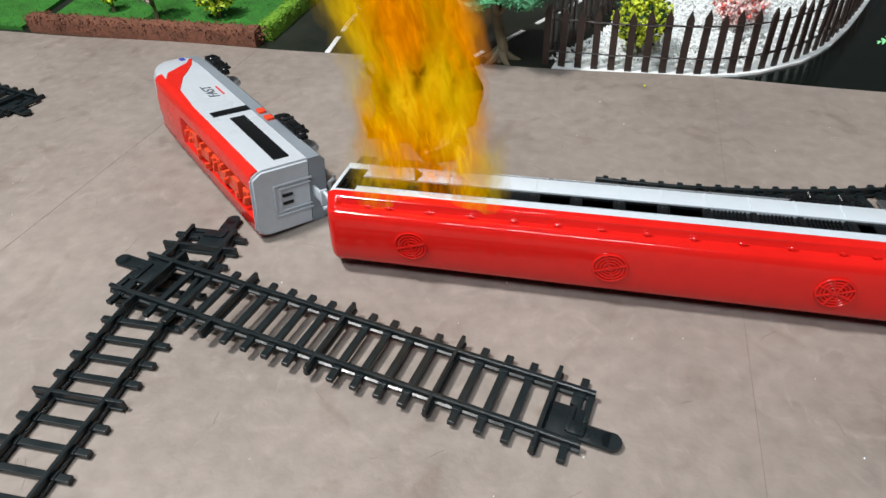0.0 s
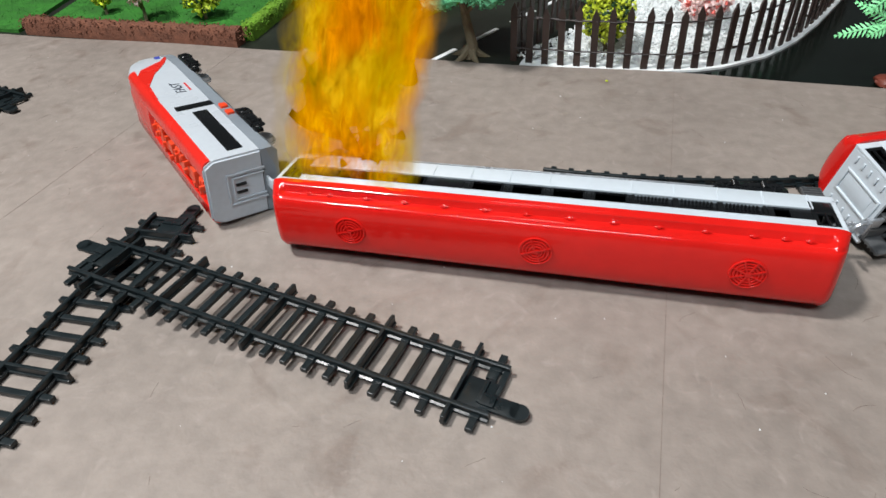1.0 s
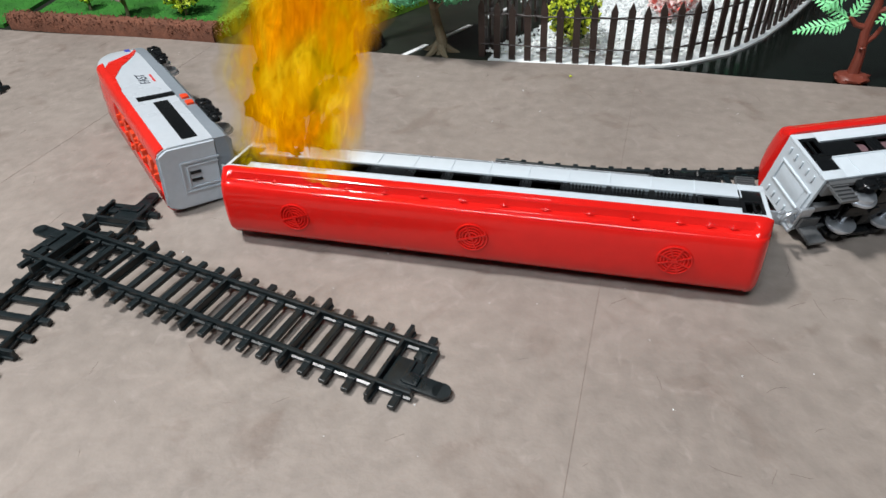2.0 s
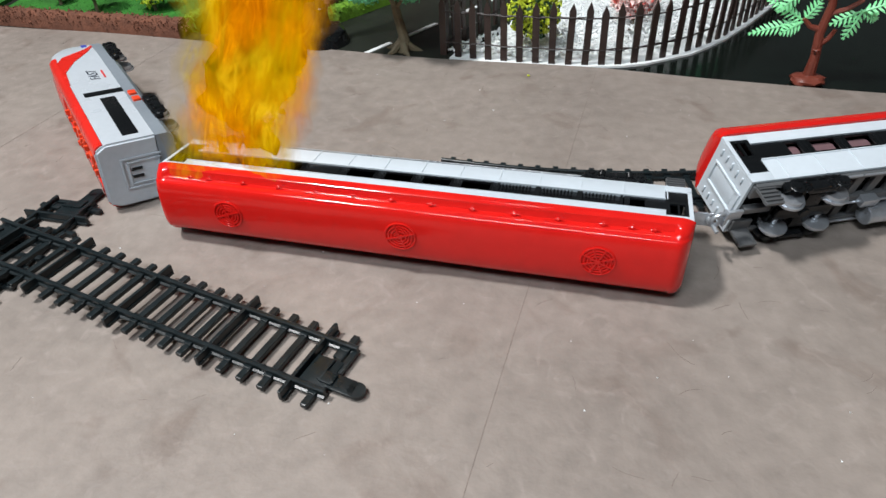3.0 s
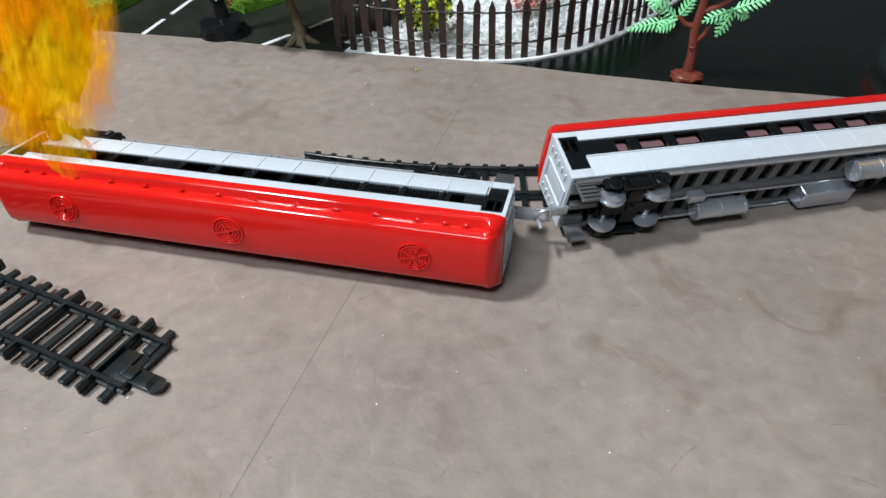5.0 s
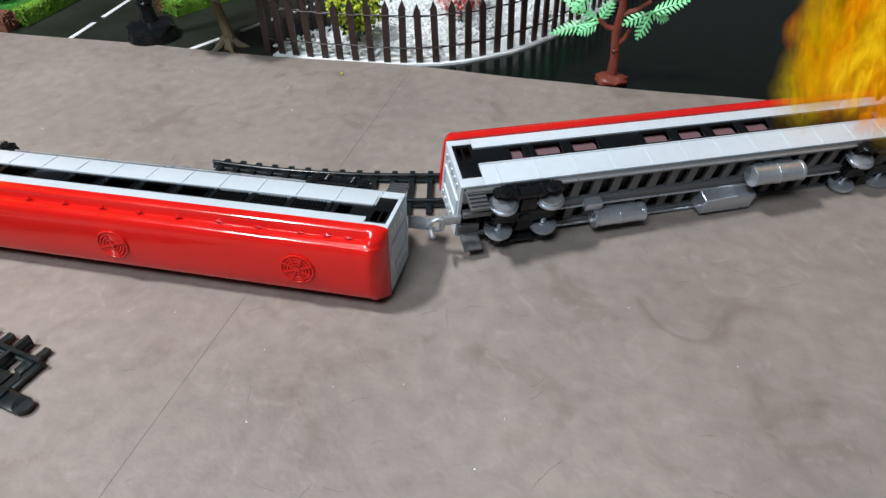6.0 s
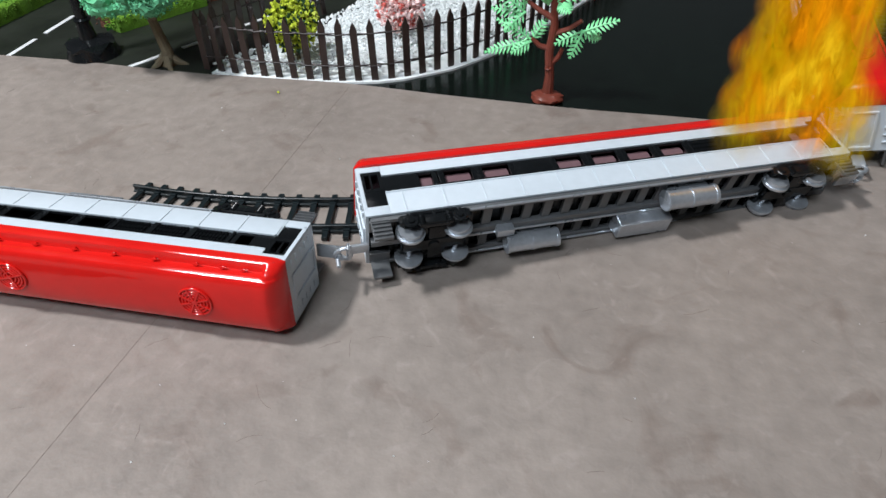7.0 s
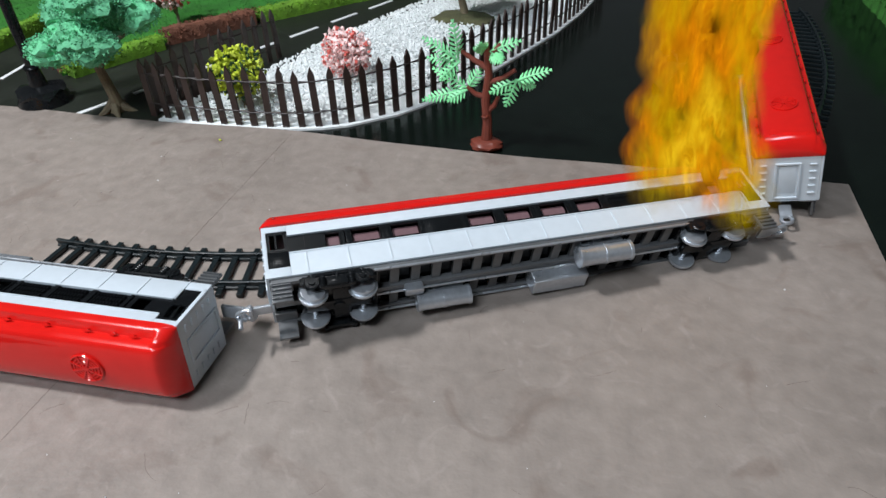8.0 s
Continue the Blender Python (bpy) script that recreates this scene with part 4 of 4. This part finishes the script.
def polyline_points(pts, step):
    out, carry = [], 0.0
    for (x1, y1), (x2, y2) in zip(pts, pts[1:]):
        d = math.hypot(x2 - x1, y2 - y1)
        s = carry
        while s < d:
            out.append((x1 + (x2 - x1) * s / d, y1 + (y2 - y1) * s / d, math.degrees(math.atan2(y2 - y1, x2 - x1))))
            s += step
        carry = s - d
    return out


def fence(pts, label, step, height, seed):
    c = thing("picket_fence", label, "fence", None, "picket fences")
    rnd = random.Random(seed)
    if "picket" not in MESHES:
        bm = bm_new()
        w, h = 0.0025, 0.046
        add_prism(bm, [(-w, 0), (w, 0), (w, h - 0.006), (0, h), (-w, h - 0.006)], -0.0008, 0.0008, pose(0, 0, 0, 90, 0, 0))
        MESHES["picket"] = mesh_of("picket", bm, FENCE)
    posts = polyline_points(pts, step)
    for x, y, a in posts:
        put_part("picket", MESHES["picket"], c, pose(x, y, -0.004, rnd.uniform(-2, 2), rnd.uniform(-1.5, 1.5), a + rnd.uniform(-4, 4)) @ Matrix.Diagonal((1, 1, height / 0.046 * rnd.uniform(0.97, 1.03), 1)))
    for z in (0.010, height * 0.70):
        for off in (-0.0012, 0.0012):
            bm = bm_new()
            add_path(bm, [(x, y + off * (1 if i % 2 else -1), z + rnd.uniform(-0.0006, 0.0006)) for i, (x, y, a) in enumerate(posts)], 0.0005, 6)
            part("wire", bm, WIRE, c, "thin twisted wire")
    return c


def gravel(poly):
    bm = bm_new()
    rnd = random.Random(7)
    xs, ys = [p[0] for p in poly], [p[1] for p in poly]
    add_prism(bm, poly, -0.004, -0.0014)
    made = 0
    cx, cy = 0.13, 0.60
    while made < 15000:
        x, y = rnd.uniform(min(xs), max(xs)), rnd.uniform(min(ys), max(ys))
        if not (inside(x, y - 0.009, poly) and inside(x + 0.006, y, poly)):
            continue
        made += 1
        z = 0.016 * math.exp(-((x - cx) / 0.08) ** 2 - ((y - cy) / 0.12) ** 2) + 0.002
        r = rnd.uniform(0.0010, 0.0019)
        c = Vector((x, y, z * rnd.uniform(0.6, 1.05)))
        q = Euler((rnd.uniform(0, 6), rnd.uniform(0, 6), rnd.uniform(0, 6))).to_matrix()
        vs = [bm.verts.new(c + q @ (Vector(p) * r * rnd.uniform(0.75, 1.1))) for p in ((1, 0, 0), (-1, 0, 0), (0, 1, 0), (0, -1, 0), (0, 0, 0.9), (0, 0, -0.9))]
        for i, j in ((0, 2), (2, 1), (1, 3), (3, 0)):
            bm.faces.new((vs[i], vs[j], vs[4]))
            bm.faces.new((vs[j], vs[i], vs[5]))
    ob = new("gravel", mesh_of("gravel", bm, GRAVEL))
    return tagged(ob, "bed of bright white pebbles behind the fence", "gravel", "", "stuff")


def bush(name, x, y, z, r, mats, label, seed, count, trunk=0.0, leaf=0.0018, category="bush"):
    c = thing(name, label, category, pose(x, y, z))
    rnd = random.Random(seed)
    bm = bm_new()
    add_path(bm, [(0, 0, -0.003), (0.001, 0, trunk * 0.5), (0, 0.001, trunk + r * 0.4)], [0.0022, 0.0016, 0.0012], 7)
    for k in range(7):
        a = rnd.uniform(0, 6.28)
        add_path(bm, [(0, 0, trunk * 0.7), (r * 0.4 * math.cos(a), r * 0.4 * math.sin(a), trunk + r * 0.7), (r * 0.75 * math.cos(a), r * 0.75 * math.sin(a), trunk + r * rnd.uniform(0.8, 1.5))], [0.0012, 0.0009, 0.0005], 5)
    part("stem", bm, BARK, c)
    for mi, mat in enumerate(mats):
        bm = bm_new()
        for k in range(3 * count // len(mats)):
            d = Vector((rnd.gauss(0, 1), rnd.gauss(0, 1), rnd.gauss(0, 1))).normalized() * r * rnd.uniform(0.5, 1.05)
            d.z *= 0.95
            s = leaf * rnd.uniform(0.5, 1.1)
            if rnd.random() < 0.5:
                add_ball(bm, d + Vector((0, 0, trunk + r * 0.95)), (s, s * 0.8, s * 0.7), Euler((rnd.uniform(0, 3), rnd.uniform(0, 3), 0)).to_matrix().to_4x4(), 1, 0.35, k * 0.7)
            else:
                add_tuft(bm, d + Vector((0, 0, trunk + r * 0.95)), s * 1.4, rnd)
        part("foliage", bm, mat, c, smooth=False)
    return c


def foam_tree(x, y, label, seed, h=0.10, spread=0.05, mound=False):
    c = thing("model_tree", label, "tree", pose(x, y, -0.002))
    rnd = random.Random(seed)
    bm = bm_new()
    add_path(bm, [(0, 0, -0.001), (0.002, 0, 0.012), (-0.002, 0.001, 0.026), (-0.004, 0.0, 0.040), (-0.006, 0, 0.058)], [0.0062, 0.0042, 0.0036, 0.0032, 0.0022], 10)
    for k in range(5):
        a = 2 * math.pi * k / 5 + 0.3
        add_path(bm, [(0, 0, 0.010), (0.008 * math.cos(a), 0.008 * math.sin(a), 0.003), (0.016 * math.cos(a), 0.013 * math.sin(a), 0.0)], [0.0035, 0.0028, 0.0012], 7)
    for k in range(6):
        a = rnd.uniform(0, 6.28)
        add_path(bm, [(-0.003, 0, 0.036), (spread * 0.35 * math.cos(a), spread * 0.35 * math.sin(a), 0.055), (spread * 0.7 * math.cos(a), spread * 0.7 * math.sin(a), 0.064)], [0.0024, 0.0017, 0.001], 6)
    part("trunk", bm, BARK, c, "beige moulded trunk with root flare")
    if mound:
        bm = bm_new()
        add_ball(bm, (0, 0, 0.006), (0.034, 0.026, 0.009), None, 3, 0.25, 4)
        part("mound", bm, MOSS, c, "mossy brown mound round the trunk")
    for k in range(11):
        bm = bm_new()
        a = 2 * math.pi * k / 11 + rnd.uniform(-0.2, 0.2)
        rr = spread * (0.62 if k % 2 else 0.28) * rnd.uniform(0.8, 1.1)
        cc = Vector((rr * math.cos(a) + 0.004, rr * math.sin(a), h * rnd.uniform(0.68, 0.92) - rr * 0.42))
        for j in range(1100):
            d = Vector((rnd.gauss(0, 1), rnd.gauss(0, 1), rnd.gauss(0, 1))).normalized() * rnd.uniform(0.55, 1.0)
            add_tuft(bm, cc + Vector((d.x * 0.021, d.y * 0.021, d.z * 0.013)), rnd.uniform(0.0006, 0.0012), rnd)
        add_ball(bm, cc, (0.0175, 0.0175, 0.0100), None, 3, 0.5, k * 1.3)
        part("foliage_clump", bm, FOAM, c, smooth=False)
    return c


def palm(x, y):
    c = thing("palm_tree", "plastic palm tree with mint green fronds on a red-brown base", "palm tree", pose(x, y, -0.002))
    bm = bm_new()
    add_ball(bm, (0, 0, 0.002), (0.0112, 0.0095, 0.0044), None, 3, 0.22, 2)
    part("base", bm, PALM_TRUNK, c, "lumpy red-brown base")
    bm = bm_new()
    add_path(bm, [(0, 0, 0.002), (0.0005, 0, 0.018), (-0.001, 0, 0.034), (0.001, 0, 0.052), (-0.001, 0, 0.072)], [0.0042, 0.0031, 0.0029, 0.0026, 0.0020], 10)
    limbs = [((0, 0, 0.036), (-0.008, 0, 0.038), (-0.013, -0.001, 0.043)), ((0, 0, 0.046), (0.010, 0, 0.050), (0.018, 0, 0.056)), ((0, 0, 0.026), (0.005, 0, 0.031), (0.0075, 0, 0.037)), ((0, 0, 0.056), (-0.010, 0.001, 0.061), (-0.019, 0.001, 0.067)), ((0, 0, 0.062), (0.005, 0, 0.068), (0.008, 0, 0.072))]
    for l in limbs:
        add_path(bm, l, [0.0022, 0.0017, 0.0013], 8)
    add_ring(bm, (-0.0006, -0.0036, 0.024), 0.0016, 0.0008, 14, 6)
    part("trunk", bm, PALM_TRUNK, c, "red-brown trunk with stub branches")
    rnd = random.Random(3)
    # foot x and z, tip x and z, lean towards the viewer's side, all in millimetres
    fronds = [(-19, 68, -22, 98, -3), (-19, 66, -41, 84, -4), (-19, 64, -40, 66, 6), (-18, 66, -30, 52, -8), (-4, 72, -3, 84, -12), (1, 74, 20, 84, 0), (2, 74, 10, 70, -14),
              (-13, 46, -5, 62, 4), (-13, 46, -36, 60, 3), (-13, 45, -43, 34, -3), (-13, 45, -25, 37, -9), (19, 54, 40, 65, 0), (18, 54, 3, 45, -6), (19, 54, 13, 34, -4), (18, 55, 30, 48, 9)]
    for x0, z0, x1, z1, dy in fronds:
        a = Vector((x0, 0, z0 * 0.90)) * 0.001
        d = Vector((x1 - x0, dy * 0.6, (z1 - z0) * 0.80)) * 0.001
        ln = d.length
        xa = d.normalized()
        up = (Vector((0.2, -0.75, 0.6)) - xa * xa.dot(Vector((0.2, -0.75, 0.6)))).normalized()
        m = Matrix((xa, up.cross(xa), up)).transposed().to_4x4()
        part("frond", frond_mesh(ln, rnd.uniform(0.25, 0.45)), PALM_LEAF, c, at=Matrix.Translation(a) @ m, smooth=False)
    return c


def frond_mesh(ln, up):
    bm = bm_new()
    n = max(6, int(ln / 0.0027))
    mid = []
    for i in range(n + 1):
        u = i / n
        mid.append(Vector((ln * u, 0, ln * up * (u - u * u))))
    add_path(bm, mid, [0.0009 - 0.0006 * i / n for i in range(n + 1)], 5)
    for i in range(1, n + 1):
        p = mid[i]
        l = 0.0047 * math.sin(math.pi * (0.18 + 0.80 * i / n)) + 0.001
        for s in (-1, 1):
            tip = p + Vector((l * 0.55, s * l * 0.9, -l * 0.25))
            w = Vector((0.0008, 0, 0))
            v = [bm.verts.new(q) for q in (p - w, p + w, p.lerp(tip, 0.6) + w * 1.1 + Vector((0, 0, 0.0006)), tip, p.lerp(tip, 0.6) - w * 1.1 + Vector((0, 0, 0.0006)))]
            low = [bm.verts.new(q.co - Vector((0, 0, 0.0005))) for q in v]
            bm.faces.new(v)
            bm.faces.new(low[::-1])
            for a in range(5):
                bm.faces.new((v[a], low[a], low[(a + 1) % 5], v[(a + 1) % 5]))
    return bm


def lamp_post(x, y):
    c = thing("street_lamp", "black model street lamp on a lumpy black base", "street lamp", pose(x, y, -0.002))
    bm = bm_new()
    add_tube(bm, (0, 0, 0), (0, 0, 0.010), 0.021, 0.018, 24)
    add_ball(bm, (0, 0, 0.010), (0.019, 0.019, 0.006), None, 2, 0.35, 5)
    part("base", bm, BLACK, c)
    bm = bm_new()
    add_tube(bm, (0, 0, 0.010), (0, 0, 0.030), 0.0075, 0.005, 14)
    add_tube(bm, (0, 0, 0.030), (0, 0, 0.165), 0.0042, 0.0034, 14)
    add_ring(bm, (0, 0, 0.030), 0.0052, 0.0014, 16, 6)
    part("post", bm, BLACK, c)
    return c


def road_strip(name, poly, label):
    bm = bm_new()
    add_prism(bm, poly, -0.004, -0.001)
    ob = new(name, mesh_of(name, bm, ROAD))
    return tagged(ob, label, "road", "", "structure")


ROAD_OB = road_strip("road", [(-0.56, 0.40), (-0.04, 0.40), (-0.03, 0.49), (0.02, 0.62), (0.10, 0.80), (0.22, 1.1), (-0.56, 1.1)], "dark olive model road with white lane dashes")


def dashes(p, q, dash, gap, w):
    p, q = Vector((*p, 0)), Vector((*q, 0))
    d = (q - p)
    n = int(d.length / (dash + gap)) + 1
    a = math.degrees(math.atan2(d.y, d.x))
    for i in range(n):
        c = p + d.normalized() * (i * (dash + gap) + dash / 2)
        bm = bm_new()
        add_box(bm, (0, 0, 0), (dash, w, 0.0008), None, 0.0001)
        part("lane_mark", bm, PAINT, ROAD_OB, "white painted dash", at=pose(c.x, c.y, -0.0006, 0, 0, a))


for row in DASHES:
    dashes(*row)
turf("lawn", LAWN_1, "bright green turf plot edged with foam hedges", 1)
turf("lawn", LAWN_2, "bright green turf plot behind the road", 2)
turf("lawn", LAWN_3, "deep green turf at the table side", 3)
for i, (pts, w, h, mat, label) in enumerate(HEDGES):
    hedge("hedge", pts, w, h, mat, label, 20 + i)
gravel(GRAVEL_BED)
crumbs()
scuffs()
bm = bm_new()
add_ball(bm, (0.0365, 0.4525, 0.0008), (0.0012, 0.0010, 0.0008), None, 1, 0.3, 1)
tagged(new("yellow_bead", mesh_of("yellow_bead", bm, LEAF_YELLOW)), "tiny yellow bead lying on the brown sheet", "bead")
fence(FENCE_FRONT, "curved dark brown picket fence round the white pebbles", 0.0122, 0.047, 5)
fence(FENCE_BACK, "dark brown picket fence along the model road", 0.0122, 0.047, 6)
for row in BUSHES:
    bush(*row)
foam_tree(-0.072, 0.485, "teal green foam tree with a beige trunk", 8, 0.100, 0.046)
foam_tree(0.153, 0.729, "green foam tree standing on the white pebbles", 9, mound=True)
palm(0.223, 0.484)
lamp_post(-0.143, 0.490)


# ---- fire ----
def tongue_mesh(seed, r, h):
    """A closed leaning tongue of flame, deeper than a sheet, ragged round its girth. body: how thick the flame stands there."""
    bm = bm_new()
    n, k = 18, 20
    secs, body = [], []
    for i in range(n + 1):
        u = i / n
        w = r * (math.sin(math.pi * (0.08 + 0.92 * u) ** 0.75) ** 0.8 * (1 - 0.25 * u) + 0.02)
        cx = 0.35 * r * math.sin(5.0 * u + seed * 2.3) * u
        cy = 0.25 * r * math.cos(3.2 * u + seed) * u
        ring = []
        for j in range(k):
            a = 2 * math.pi * j / k
            q = 1 + 0.36 * noise.noise(Vector((math.cos(a) * 1.3, math.sin(a) * 0.5, u * 5 + seed * 5)))
            ring.append((cx + w * q * math.cos(a), cy + w * q * math.sin(a) * 0.45, u * h))
        far = [max(p[0] - cx for p in ring), max(cx - p[0] for p in ring)]
        for p in ring:
            side = abs(p[0] - cx) / max(1e-6, far[0] if p[0] > cx else far[1])
            body.append((1 - side) * min(1, 3.0 * u) * min(1, 2.2 * (1 - u)))
        secs.append(ring)
    add_loft(bm, secs)
    layer = bm.verts.layers.float.new("body")
    for v, b in zip(bm.verts, body):
        v[layer] = b
    return bm


MOVING = []
# where the middle of the column stands over its foot: time, then low, half way and at the top
SWAY_A = [(0, 0.001, 0.005, -0.008), (0.6, 0.005, 0.016, 0.024), (0.9, -0.012, -0.004, 0.008), (1.2, -0.012, -0.004, 0.008), (1.5, -0.008, -0.008, 0.006), (1.7, -0.013, -0.006, 0.007),
          (2.8, -0.008, 0.005, 0.020), (3.1, -0.008, 0.005, 0.022), (3.4, -0.016, 0.001, 0.016), (3.7, -0.025, 0.000, 0.015), (4.0, -0.025, -0.016, 0.006), (4.3, -0.029, -0.019, 0.001), (4.7, -0.032, -0.010, 0.004), (8, -0.02, -0.01, 0.004)]
SWAY_B = [(0, 0.0, 0.0, 0.0), (4.7, 0.002, -0.004, -0.010), (6.0, -0.004, -0.014, -0.024), (6.6, 0.006, -0.002, -0.007), (7.0, 0.005, -0.001, -0.006), (7.4, 0.007, -0.004, -0.008), (7.6, 0.005, -0.010, -0.011), (7.8, 0.000, -0.012, -0.015), (8, 0.003, -0.010, -0.011)]


def sway(table, t, z):
    """Sideways place of the column's middle at a time and a height over its foot."""
    k = max(i for i in range(len(table) - 1) if table[i][0] <= t + 1e-6)
    a, b = table[k], table[k + 1]
    f = min(1.0, (t - a[0]) / (b[0] - a[0]))
    low, half, top = [p + (q - p) * f for p, q in zip(a[1:], b[1:])]
    u = max(0.0, min(1.35, z / 0.085))
    return low + (half - low) * u / 0.5 if u < 0.5 else half + (top - half) * (u - 0.5) / 0.5


def fire(label, m, seed, n, widths, table, mats):
    """Tongues stacked in a column; each keeps its height and its share of the width."""
    c = thing("fire", label, "fire", m, "fires on the coaches")
    rnd = random.Random(seed)
    for i in range(n):
        u = (i // 4) / (n / 4.0)
        z = 0.110 * u - 0.006 + rnd.uniform(-0.004, 0.004)
        v = (-0.66, 0.24, -0.22, 0.66)[i % 4] + rnd.uniform(-0.1, 0.1)
        half = widths[0] + (widths[1] - widths[0]) * min(1, max(0, u / 0.45))
        r = half * rnd.uniform(0.46, 0.64)
        h = rnd.uniform(0.046, 0.066)
        k = mats[(i * 3 + i // 4) % len(mats)] if abs(v) < 0.5 or i % 3 else 3
        ob = part("flame_tongue", tongue_mesh(seed + i * 1.37, r, h), FLAMES[k], c, at=pose(0, 0, z))
        ob.visible_shadow = False
        MOVING.append((ob, table, v * half, (i % 3 - 1) * 0.009 - 0.006, z, h, rnd.uniform(0, 6.28), rnd.uniform(-12, 12), rnd.uniform(0.4, 1.0)))
    return c


FIRE_A = fire("tall orange and yellow flames on the tipped coach", pose(*FIRE_A_AT), 11, 32, (0.034, 0.027), SWAY_A, (1, 0, 2, 0, 1))
FIRE_B = fire("tall orange and yellow flames on the far coach end", pose(*FIRE_B_AT), 37, 32, (0.029, 0.020), SWAY_B, (0, 0, 1, 0, 2))


def motions():
    for ob, table, x, y, z, h, ph, turn, amp in MOVING:
        rows = []
        for k in range(81):
            t = k * 0.1
            zz = z + 0.007 * amp * math.sin(6.3 * t + 1.7 * ph)
            lo, hi = sway(table, t, zz), sway(table, t, zz + h)
            lean = math.degrees(math.atan2(hi - lo, h))
            rows.append((t, pose(lo + x + 0.003 * amp * math.sin(5.2 * t + ph), y + 0.002 * math.cos(4.1 * t + ph), zz, 4 * math.sin(3.7 * t + ph), lean + 6 * amp * math.sin(4.4 * t + 2 * ph), 0.4 * turn + 6 * math.sin(3.1 * t + ph))))
        walk(ob, rows)


motions()
